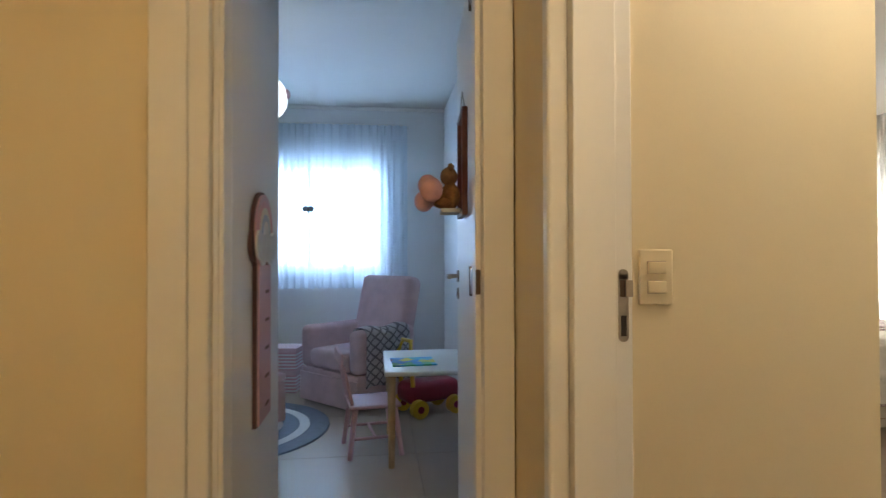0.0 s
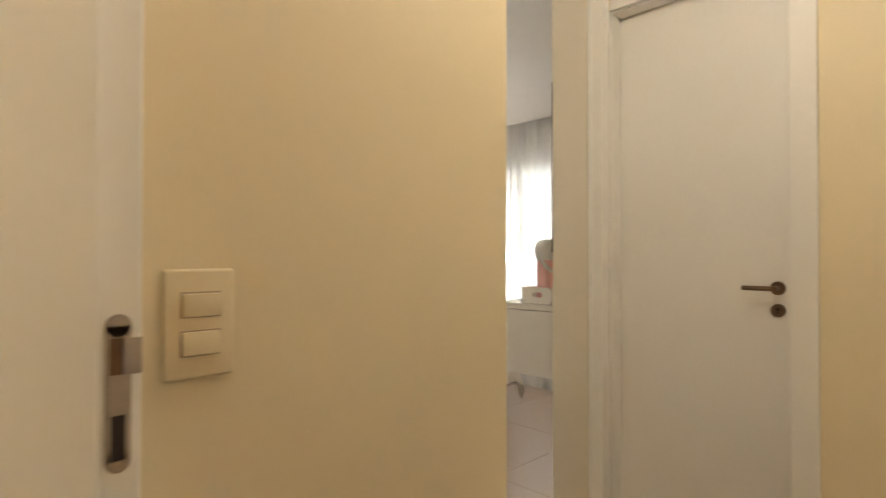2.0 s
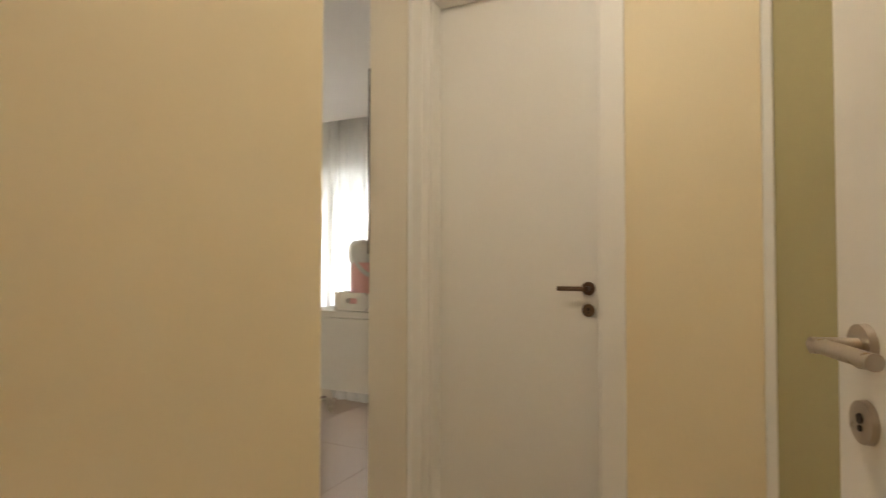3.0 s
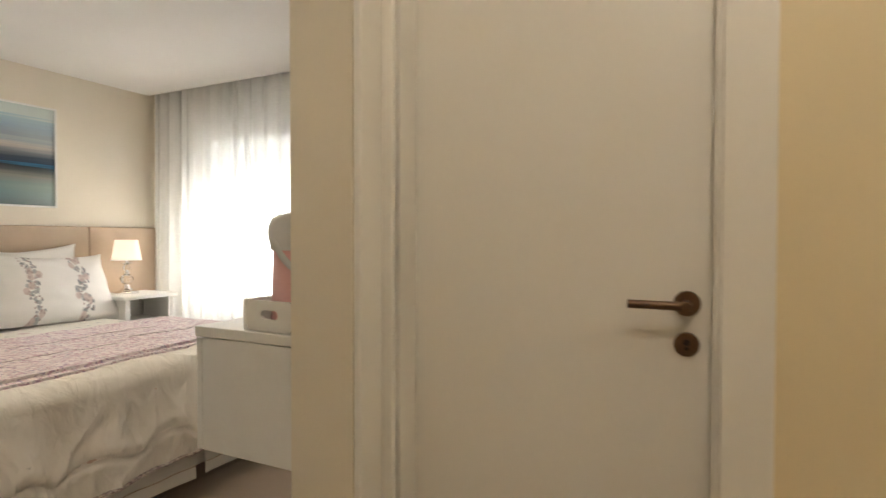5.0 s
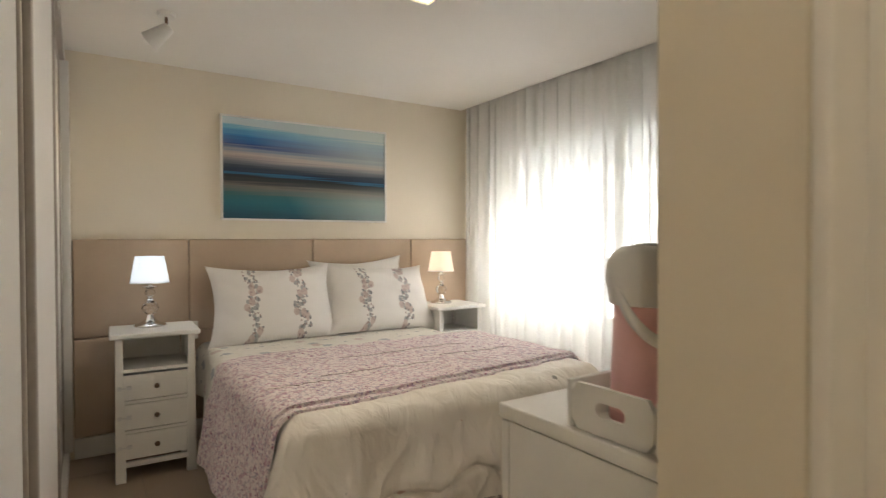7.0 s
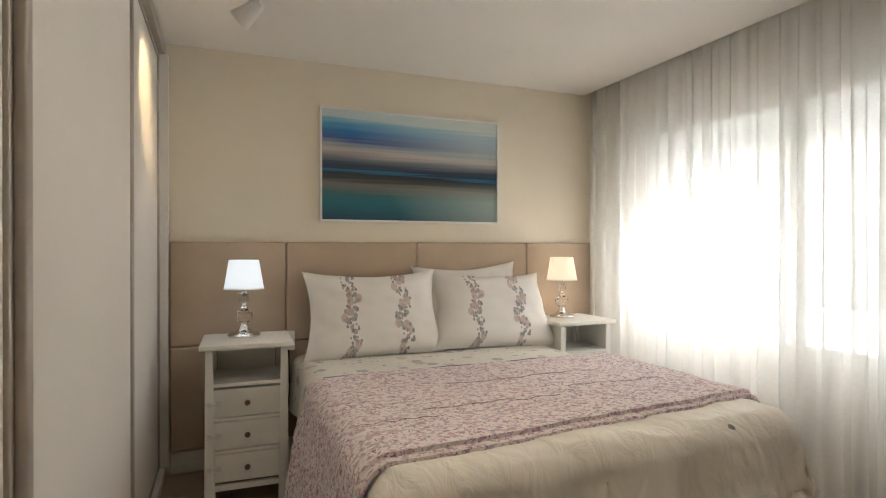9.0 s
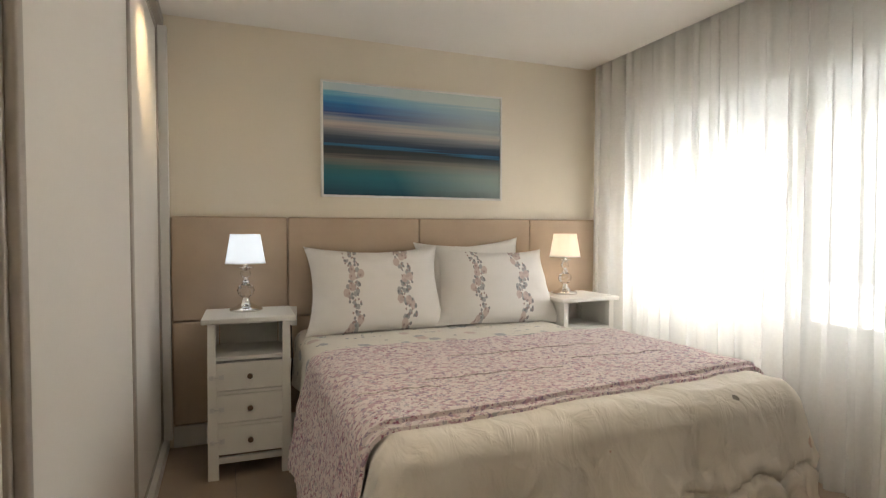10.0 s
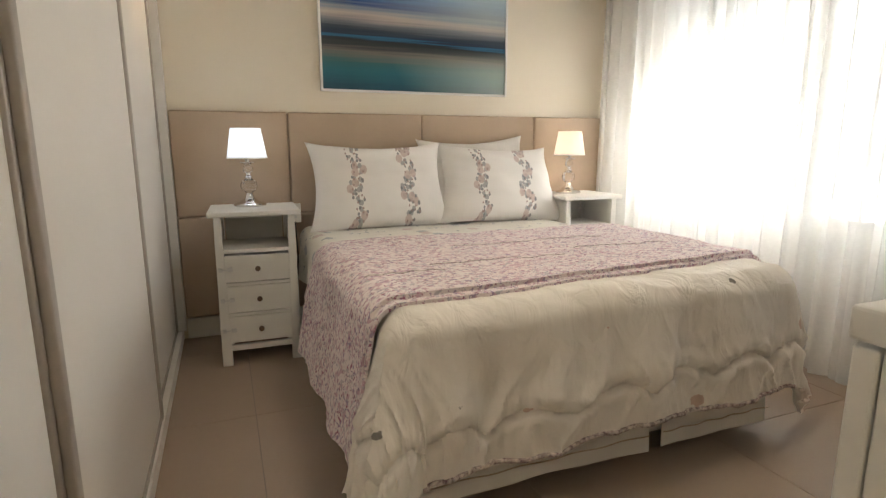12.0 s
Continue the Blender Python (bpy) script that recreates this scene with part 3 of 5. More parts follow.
part("frame", boxes((-0.598, -0.03, -0.344, -0.586, 0, 0.344), (0.586, -0.03, -0.344, 0.598, 0, 0.344), (-0.586, -0.03, 0.332, 0.586, 0, 0.344), (-0.586, -0.03, -0.344, 0.586, 0, -0.332)), WHITE, pc, "thin white frame")
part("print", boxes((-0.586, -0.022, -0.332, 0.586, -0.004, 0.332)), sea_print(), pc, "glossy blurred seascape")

# ---- bedroom: nightstands and lamps ----
def nightstand(m, label, group):
    """A tall bedside table, front to -y, base at its middle."""
    t = thing("nightstand", m, label, "nightstand", group)
    w, dp, h = 0.187, 0.36, 0.775
    part("top", boxes((-w - 0.027, -0.024, h - 0.026, w + 0.027, dp, h), bevel=0.006, seg=3), WHITE, t, "", True)
    for x in (-1, 1):
        for y in (0, dp - 0.042):
            lg = boxes((min(x * w, x * (w - 0.033)), y, 0, max(x * w, x * (w - 0.033)), y + 0.04, h - 0.027), bevel=0.002)
            for v in lg.verts:
                if v.co.z < 0.05:
                    v.co.x -= x * 0.010 if abs(v.co.x) < w - 0.02 else x * -0.006
            part("leg", lg, WHITE, t)
        part("side_panel", boxes((x * (w - 0.012) - 0.006, 0.041, 0.08, x * (w - 0.012) + 0.006, dp - 0.043, h - 0.028)), WHITE, t)
    part("back_panel", boxes((-w + 0.041, dp - 0.02, 0.08, w - 0.041, dp - 0.012, h - 0.028)), WHITE, t)
    part("shelf", boxes((-w + 0.02, 0.004, 0.570, w - 0.02, dp - 0.022, 0.587)), WHITE, t)
    for z0, z1 in ((0.2535, 0.2685), (0.4075, 0.4225)):
        part("rail", boxes((-w + 0.034, 0.001, z0, w - 0.034, 0.03, z1), bevel=0.001), WHITE, t)
    part("apron", boxes((-w + 0.034, 0.006, 0.075, w - 0.04, 0.026, 0.103), bevel=0.002), WHITE, t)
    for z0, z1 in ((0.118, 0.250), (0.272, 0.404), (0.426, 0.558)):
        dr = part("drawer", boxes((-w + 0.036, 0.004, z0, w - 0.036, 0.30, z1), bevel=0.002), WHITE, t)
        part("knob", turned([(0.0, 0.0), (0.006, 0.0), (0.006, 0.012), (0.013, 0.016), (0.013, 0.022), (0.0, 0.026)], 16), BRONZE, dr, "small dark bronze knob", True).matrix_basis = pose(0.0, 0.003, (z0 + z1) / 2, 90)
        lk = part("safety_latch", boxes((-w + 0.006, -0.007, (z0 + z1) / 2 - 0.010, -w + 0.024, -0.0005, (z0 + z1) / 2 + 0.010), (-w + 0.048, -0.005, (z0 + z1) / 2 - 0.010, -w + 0.070, 0.0035, (z0 + z1) / 2 + 0.010), (-w + 0.0242, -0.006, (z0 + z1) / 2 - 0.003, -w + 0.0478, -0.003, (z0 + z1) / 2 + 0.003), bevel=0.0012), GREY_PLASTIC, dr, "translucent child safety latch", True)
    return t


ns = nightstand(pose(1.878, 4.535, 0, 0, 0, -2), "white three-drawer nightstand with an open shelf beside the bed", "nightstands")
ns2 = copy_thing(ns, pose(3.885, 4.585, 0))
tagged(ns2, "white nightstand partly hidden behind the bed near the curtain")


def table_lamp(m, shade, label):
    t = thing("table_lamp", m, label, "table lamp", "bedside lamps")
    part("base", turned([(0, 0), (0.080, 0), (0.082, 0.006), (0.076, 0.014), (0.050, 0.022), (0.026, 0.040), (0.018, 0.058), (0.016, 0.066), (0, 0.066)]), CHROME, t, "domed chrome foot", True)
    part("crystal_ball", turned([(0, 0.066), (0.018, 0.068), (0.036, 0.082), (0.043, 0.104), (0.036, 0.126), (0.018, 0.140), (0, 0.142)], 12), CRYSTAL, t, "faceted clear crystal ball")
    part("collar", turned([(0, 0.142), (0.018, 0.142), (0.022, 0.148), (0.018, 0.154), (0.012, 0.158), (0.012, 0.17), (0, 0.17)]), CHROME, t, "", True)
    part("crystal_cup", turned([(0.010, 0.17), (0.022, 0.176), (0.026, 0.19), (0.022, 0.204), (0.010, 0.21)], 12), CRYSTAL, t, "small clear crystal bead")
    part("bobeche", turned([(0, 0.21), (0.012, 0.21), (0.040, 0.222), (0.041, 0.226), (0.012, 0.223), (0.012, 0.255), (0, 0.255)]), CHROME, t, "chrome cup", True)
    sh = turned([(0.099, 0.245), (0.074, 0.395)], 40)
    bmesh.ops.solidify(sh, geom=list(sh.faces), thickness=0.002)
    part("shade", sh, shade, t, "tapered fabric shade, lit", True)
    part("shade_rim", turned([(0.0995, 0.243), (0.1005, 0.243), (0.1005, 0.249), (0.0995, 0.249)], 40), WHITE, t)
    return t


table_lamp(pose(1.872, 4.77, 0.776), SHADE_COOL, "chrome and crystal table lamp with a glowing white shade")
table_lamp(pose(3.850, 4.80, 0.776), SHADE_WARM, "chrome and crystal table lamp with a warm cream shade")

# ---- bedroom: bed ----
BX0, BX1, BY0, BY1 = 2.20, 3.60, 3.12, 5.0
bed = thing("bed", pose((BX0 + BX1) / 2, (BY0 + BY1) / 2, 0), "double box-spring bed made up with ivory and floral linen", "bed")
hw, hl = (BX1 - BX0) / 2, (BY1 - BY0) / 2
part("base", boxes((-hw, -hl, 0.09, hw, hl, 0.36), bevel=0.02, seg=3), SKIRT, bed, "", True)
part("mattress", boxes((-hw, -hl, 0.362, hw, hl, 0.61), bevel=0.045, seg=4), WHITE_COTTON, bed, "", True)
for x in (-hw + 0.1, hw - 0.1):
    for y in (-hl + 0.1, hl - 0.1):
        part("foot", turned([(0, 0), (0.025, 0), (0.03, 0.09), (0, 0.09)], 14, (x, y, 0)), BLACK, bed)


def skirt_side(x0, y0, x1, y1, n, seed):
    rnd = random.Random(seed)
    ph = rnd.uniform(0, 6)
    dx, dy = x1 - x0, y1 - y0
    ln = math.hypot(dx, dy)
    ox, oy = dy / ln, -dx / ln

    def fn(u, v):
        d = 0.012 + (1 - v) * (0.014 + 0.007 * math.sin(u * ln * 8 + ph) + 0.003 * math.sin(u * ln * 23 + ph))
        return (x0 + dx * u + ox * d, y0 + dy * u + oy * d, 0.055 + 0.30 * v)
    return sheet(n, 6, fn, 0.003)


part("skirt", skirt_side(-hw, -hl, 0.14, -hl - 0.006, 60, 1), SKIRT, bed, "flat white bed skirt panel with a stitched line", True)
part("skirt", skirt_side(0.20, -hl - 0.012, hw, -hl, 40, 5), SKIRT, bed, "flat white bed skirt panel with a stitched line", True)
for a, b in ((-hw, 0.14), (0.20, hw)):
    part("stitched_line", path_tube([(a + (b - a) * k / 30, -hl - 0.040 - 0.004 * math.sin(k * 0.9), 0.115) for k in range(31)], 0.0022, 6), PADDING, bed, "thin beige stitched line")
part("skirt", skirt_side(-hw, hl, -hw, -hl, 90, 2), SKIRT, bed, "white gathered bed skirt", True)
part("skirt", skirt_side(hw, -hl, hw, hl, 90, 3), SKIRT, bed, "white gathered bed skirt", True)


def cover_shape(cx, cy, x0, x1, y0, y1, top, drop_l, drop_f, drop_r, lift, seed, round_r=0.075, flare=0.16, puff=0.018, wrinkle=0.35):
    """A draped cloth over the bed: returns fn(s, t) of cloth coordinates, running over the top and down left, front and right."""
    off = Vector((seed * 3.1, seed * 1.7, 0))

    def over(d, limit):
        # how far out and down the cloth goes when d metres past the edge
        q = round_r * math.pi / 2
        if d <= 0:
            return 0.0, 0.0
        if d < q:
            a = d / round_r
            return round_r * math.sin(a), round_r * (1 - math.cos(a))
        return round_r + (d - q) * flare, round_r + (d - q) * math.sqrt(1 - flare * flare)

    def fn(s, t):
        x, y, down = min(max(s, x0), x1), max(t, y0), 0.0
        ol, dl = over(x0 - s, drop_l)
        orr, dr = over(s - x1, drop_r)
        of, df = over(y0 - t, drop_f)
        ds, dt = max(x0 - s, s - x1, 0.0), max(y0 - t, 0.0)
        down = dl + dr + df
        ux, uy = (1.0 if ds else 0.0), (1.0 if dt else 0.0)
        if ds and dt:
            # round the corner, swinging the cloth outwards
            reach, down = over((ds ** 4 + dt ** 4) ** 0.25, 0)
            h = math.hypot(ds, dt)
            ux, uy = ds / h, dt / h
            reach *= 1 + (0.9 if s < x0 else 0.15) * min(1.0, min(ds, dt) / 0.25)
            ol, orr = (reach * ux, 0.0) if s < x0 else (0.0, reach * ux)
            of = reach * uy
        hang = min(1.0, down / 0.25)
        p = Vector((s * 3.0, t * 3.0, 0)) + off
        wob = noise.noise(p) * 0.6 + noise.noise(p * 2.3) * 0.35
        fold = math.sin((s if df >= max(dl, dr) else t) * 17 + 2.5 * noise.noise(Vector((s * 1.3, t * 1.3, seed))) + seed)
        z = top - down + lift + puff * wob * (1 - 0.4 * hang)
        out_x = orr - ol
        along = s if df >= max(dl, dr) else t
        bend = 0.35 * noise.noise(Vector((along * 2.2, down * 3.0, seed + 4.0)))
        crease = noise.noise(Vector((along * 9, down * 2.2, seed))) * 0.010
        for freq, lean, amp in ((7.0, 2.5, 0.014), (12.0, -3.0, 0.011), (20.0, 1.5, 0.005)):
            ridge = 1 - abs(noise.noise(Vector((along * freq + lean * down + bend * freq * 0.3, down * 1.8 + lean, seed))))
            crease += amp * ridge ** 5 * (0.4 + 0.6 * min(1.0, down / 0.3))
        seam = 0.345 - 0.055 * abs(math.sin((along + 0.25 * bend) * math.pi / 0.27)) - 0.05 * (along - 2.9)
        stitch = -0.015 * math.exp(-((down - seam) / 0.009) ** 2) + 0.007 * math.exp(-((down - seam + 0.04) / 0.025) ** 2) + 0.006 * math.exp(-((down - seam - 0.03) / 0.02) ** 2)
        ex = hang * (0.012 * fold + 0.016 * wob) + wrinkle * (hang * crease + (stitch if down > 0.1 else 0))
        lie = 1 - abs(noise.noise(Vector((s * 4 + t * 2, t * 6, seed + 9))))
        z += wrinkle * (0.006 * noise.noise(Vector((s * 9, t * 9, seed))) + 0.006 * lie ** 6) * (1 - hang)
        return (x + out_x + ex * ux * (1 if s > x1 else -1) - cx, y - of - ex * uy - cy, max(z, 0.03))
    return fn


def draped(s0, s1, t0, t1, n, m, shape, thick=0.012, hem=None, fade=6):
    def fn(u, v):
        s, t = s0 + (s1 - s0) * u, t0 + (t1 - t0) * v
        if hem:
            t += hem(s) * (1 - v) ** fade
        return shape(s, t)
    return sheet(n, m, fn, thick)


def print_cloth(name, ground, inks, size, amount, stretch=(1, 1, 1), fold=None, sprigs=()):
    """Printed cotton: small flower clusters of the given inks over a ground colour."""
    m = bpy.data.materials.new(name)
    m.use_nodes = True
    n, l = m.node_tree.nodes, m.node_tree.links
    b = n["Principled BSDF"]
    co = n.new("ShaderNodeTexCoord")
    warp = n.new("ShaderNodeTexNoise")
    warp.inputs["Scale"].default_value = size * 1.2
    add = n.new("ShaderNodeVectorMath")
    add.operation = "MULTIPLY_ADD"
    add.inputs[1].default_value = (0.6 / size,) * 3
    l.new(co.outputs["Object"], warp.inputs["Vector"]), l.new(warp.outputs["Color"], add.inputs[0]), l.new(co.outputs["Object"], add.inputs[2])
    last = None
    rgb = n.new("ShaderNodeRGB")
    rgb.outputs[0].default_value = (*ground, 1)
    last = rgb.outputs[0]
    for i, (ink, scale, cut) in enumerate(inks):
        v = n.new("ShaderNodeTexNoise")
        v.inputs["Scale"].default_value, v.inputs["Detail"].default_value = size * scale, 2.5
        mp = n.new("ShaderNodeMapping")
        mp.inputs["Location"].default_value, mp.inputs["Scale"].default_value = (i * 3.7, i * 1.9, i * 5.3), stretch
        l.new(add.outputs[0], mp.inputs[0]), l.new(mp.outputs[0], v.inputs["Vector"])
        r = n.new("ShaderNodeMapRange")
        r.inputs[1].default_value, r.inputs[2].default_value, r.inputs[4].default_value = cut, cut + 0.05, amount
        l.new(v.outputs["Fac"], r.inputs[0])
        mx = n.new("ShaderNodeMix")
        mx.data_type = "RGBA"
        mx.inputs["B"].default_value = (*ink, 1)
        l.new(r.outputs[0], mx.inputs["Factor"]), l.new(last, mx.inputs["A"])
        last = mx.outputs["Result"]
    for ink, scale, cut, share in sprigs:
        # scattered round sprigs with ragged rims, in some of the cells only
        v = n.new("ShaderNodeTexVoronoi")
        v.inputs["Scale"].default_value = scale
        rag = n.new("ShaderNodeTexNoise")
        rag.inputs["Scale"].default_value, rag.inputs["Detail"].default_value = scale * 9, 3
        l.new(co.outputs["Object"], v.inputs["Vector"]), l.new(co.outputs["Object"], rag.inputs["Vector"])
        edge = n.new("ShaderNodeMath")
        edge.operation = "MULTIPLY_ADD"
        edge.inputs[1].default_value = -0.55 * cut * 3
        l.new(rag.outputs["Fac"], edge.inputs[0])
        edge.inputs[2].default_value = cut + 0.55 * cut * 1.5
        near, pick, both = n.new("ShaderNodeMath"), n.new("ShaderNodeMath"), n.new("ShaderNodeMath")
        near.operation, pick.operation, both.operation = "LESS_THAN", "LESS_THAN", "MULTIPLY"
        sepc = n.new("ShaderNodeSeparateColor")
        l.new(v.outputs["Color"], sepc.inputs[0]), l.new(sepc.outputs[1], pick.inputs[0])
        pick.inputs[1].default_value = share
        l.new(v.outputs["Distance"], near.inputs[0]), l.new(edge.outputs[0], near.inputs[1])
        l.new(near.outputs[0], both.inputs[0]), l.new(pick.outputs[0], both.inputs[1])
        mx = n.new("ShaderNodeMix")
        mx.data_type = "RGBA"
        mx.inputs["B"].default_value = (*ink, 1)
        l.new(both.outputs[0], mx.inputs["Factor"]), l.new(last, mx.inputs["A"])
        last = mx.outputs["Result"]
    l.new(last, b.inputs["Base Color"])
    b.inputs["Roughness"].default_value, b.inputs["Specular IOR Level"].default_value = (0.62, 0.4) if fold else (0.9, 0.2)
    g = n.new("ShaderNodeTexNoise")
    g.inputs["Scale"].default_value = 38
    mg = n.new("ShaderNodeMapping")
    mg.inputs["Scale"].default_value = fold or stretch
    if fold:
        g.inputs["Scale"].default_value, g.inputs["Detail"].default_value, g.inputs["Distortion"].default_value = 13, 3.0, 1.2
    l.new(co.outputs["Object"], mg.inputs[0]), l.new(mg.outputs[0], g.inputs["Vector"])
    bp = n.new("ShaderNodeBump")
    bp.inputs["Strength"].default_value, bp.inputs["Distance"].default_value = (0.7, 0.016) if fold else (0.4, 0.008)
    l.new(g.outputs["Fac"], bp.inputs["Height"]), l.new(bp.outputs[0], b.inputs["Normal"])
    return m


FLORAL = print_cloth("pink_floral_quilt_cotton", (0.84, 0.745, 0.73), [((0.62, 0.42, 0.48), 2.6, 0.54), ((0.38, 0.29, 0.40), 4.0, 0.585), ((0.55, 0.50, 0.52), 3.4, 0.60), ((0.36, 0.13, 0.21), 4.2, 0.615)], 18, 0.95, (0.85, 1.15, 1.1))
SHEET_PRINT = print_cloth("ivory_sheet_cotton_with_sprigs", (0.80, 0.76, 0.70), [((0.30, 0.30, 0.36), 1.5, 0.66)], 13, 0.8, fold=(1.0, 1.6, 0.8), sprigs=[((0.46, 0.46, 0.49), 10, 0.30, 0.4), ((0.66, 0.54, 0.52), 8, 0.26, 0.3), ((0.30, 0.30, 0.33), 16, 0.16, 0.35)])
COMFORTER = print_cloth("ivory_comforter_with_scattered_roses", (0.87, 0.81, 0.735), [], 14, 0.8, fold=(1.0, 0.7, 0.6), sprigs=[((0.70, 0.52, 0.43), 4.6, 0.10, 0.62), ((0.30, 0.27, 0.24), 8.0, 0.11, 0.40)])

bcx, bcy = (BX0 + BX1) / 2, (BY0 + BY1) / 2
sh = cover_shape(bcx, bcy, 2.205, 3.60, 3.15, 5.0, 0.628, 0.35, 0.3, 0.35, 0.0, 3, puff=0.008, flare=0.08)
part("sheet", draped(1.90, 3.90, 3.9, 4.93, 90, 50, sh, 0.006), SHEET_PRINT, bed, "ivory sheet with grey sprigs", True)
part("stitched_line", path_tube([sh(2.2 + 0.03 * k, 4.30 + 0.012 * math.sin(k * 0.4)) for k in range(47)], 0.0035, 6), BLUE_GREY, bed, "thin grey stitched line across the sheet")
q = cover_shape(bcx, bcy, 2.20, 3.59, 3.13, 5.0, 0.648, 0.5, 0.5, 0.5, 0.0, 1, round_r=0.085, flare=0.11, puff=0.022, wrinkle=1.0)


def comforter_hem(s):
    return 0.012 * math.sin(s * 2.1 + 1.0) + 0.006 * math.sin(s * 9) + 0.012 * (s - 2.9) - 0.06 * max(0.0, 2.25 - s)


part("comforter", draped(1.70, 4.11, 2.640, 4.10, 300, 220, q, 0.016, comforter_hem), COMFORTER, bed, "ivory comforter with scattered roses", True)
PIPING = material("dark_floral_piping", (0.70, 0.60, 0.55), 0.9, alt=(0.10, 0.04, 0.06), scale=70, grain=150, bump=0.1)
part("hem_piping", path_tube([q(a, 2.640 + comforter_hem(a)) for a in [2.16 + 0.02 * k for k in range(74)]], 0.0075, 8), PIPING, bed, "dark floral piping along the comforter's hem", True)
rn = cover_shape(bcx, bcy, 2.175, 3.65, 2.9, 5.0, 0.674, 0.5, 0.1, 0.5, 0.0, 1, round_r=0.09, flare=0.17, puff=0.014)
part("quilt", draped(1.64, 4.1, 3.235, 4.115, 200, 100, rn, 0.018, lambda s: 0.085 * (s - 3.05), 2), FLORAL, bed, "folded pink and mauve floral quilt", True)


rn2 = cover_shape(bcx, bcy, 2.178, 3.647, 2.9, 5.0, 0.660, 0.5, 0.1, 0.5, 0.0, 1, round_r=0.09, flare=0.165, puff=0.014)
part("quilt_fold", draped(1.66, 4.08, 3.203, 3.40, 150, 14, rn2, 0.012, lambda s: 0.085 * (s - 3.05), 1), FLORAL, bed, "lower fold of the floral quilt", True)
for t0, a, b in ((3.50, 2.40, 2.95), (3.58, 3.05, 3.50), (3.80, 2.62, 3.35), (3.42, 2.15, 2.42)):
    pts = [Vector(rn(a + (b - a) * k / 30, t0 + 0.008 * math.sin(k * 0.8))) for k in range(31)]
    part("tuck", path_tube(pts, 0.0026, 6), PIPING, bed, "narrow dark quilted tuck", True)


def vine_cloth():
    """Pillow cotton with two upright vines of mauve roses and grey leaves."""
    m = bpy.data.materials.new("white_pillow_cotton_with_rose_vines")
    m.use_nodes = True
    n, l = m.node_tree.nodes, m.node_tree.links
    b = n["Principled BSDF"]
    co, sep = n.new("ShaderNodeTexCoord"), n.new("ShaderNodeSeparateXYZ")
    l.new(co.outputs["Generated"], sep.inputs[0])

    def math_node(op, a, c=None, d=None):
        k = n.new("ShaderNodeMath")
        k.operation = op
        for i, v in enumerate((a, c, d)):
            if v is None:
                continue
            if isinstance(v, (int, float)):
                k.inputs[i].default_value = v
            else:
                l.new(v, k.inputs[i])
        return k.outputs[0]

    def band_of(pos, shift, half):
        # which cells have their middle inside one of the two wavy bands
        sp = n.new("ShaderNodeSeparateXYZ")
        l.new(pos, sp.inputs[0])
        wav = math_node("MULTIPLY", math_node("SINE", math_node("MULTIPLY", math_node("SUBTRACT", sp.outputs["Y"], shift), 40.0)), 0.017)
        xx = math_node("ADD", math_node("SUBTRACT", sp.outputs["X"], shift), wav)
        ins = [math_node("LESS_THAN", math_node("ABSOLUTE", math_node("SUBTRACT", xx, c)), half) for c in (-0.15, 0.145)]
        return math_node("MAXIMUM", ins[0], ins[1])
    last = n.new("ShaderNodeRGB")
    last.outputs[0].default_value = (0.82, 0.79, 0.76, 1)
    last = last.outputs[0]
    for ink, scale, cut, shift in (((0.36, 0.36, 0.37), 36, 0.40, 0.0), ((0.24, 0.24, 0.26), 44, 0.30, 3.0), ((0.60, 0.48, 0.45), 21, 0.40, 7.0), ((0.40, 0.29, 0.28), 40, 0.20, 11.0)):
        v = n.new("ShaderNodeTexVoronoi")
        v.voronoi_dimensions = "2D"
        v.inputs["Scale"].default_value = scale
        mp = n.new("ShaderNodeMapping")
        mp.inputs["Location"].default_value = (shift, shift, shift)
        mp.inputs["Rotation"].default_value = (1.5708, 0, 0)
        mp.inputs["Scale"].default_value = (1.0, 1.0, 0.75)
        l.new(co.outputs["Object"], mp.inputs[0]), l.new(mp.outputs[0], v.inputs["Vector"])
        pick = math_node("GREATER_THAN", math_node("FRACT", math_node("MULTIPLY", v.outputs["Color"], 7.0)), 0.22)
        near = math_node("LESS_THAN", v.outputs["Distance"], cut)
        fac = math_node("MULTIPLY", math_node("MULTIPLY", near, band_of(v.outputs["Position"], shift, 0.036)), math_node("MULTIPLY", pick, 0.85))
        mx = n.new("ShaderNodeMix")
        mx.data_type = "RGBA"
        mx.inputs["B"].default_value = (*ink, 1)
        l.new(fac, mx.inputs["Factor"]), l.new(last, mx.inputs["A"])
        last = mx.outputs["Result"]
    l.new(last, b.inputs["Base Color"])
    b.inputs["Roughness"].default_value, b.inputs["Specular IOR Level"].default_value = 0.9, 0.2
    return m


VINES = vine_cloth()
PLAIN_PILLOW = material("plain_white_pillow_cotton", (0.82, 0.79, 0.75), 0.9, vary=0.04, scale=8, grain=300, bump=0.1, spec=0.2)


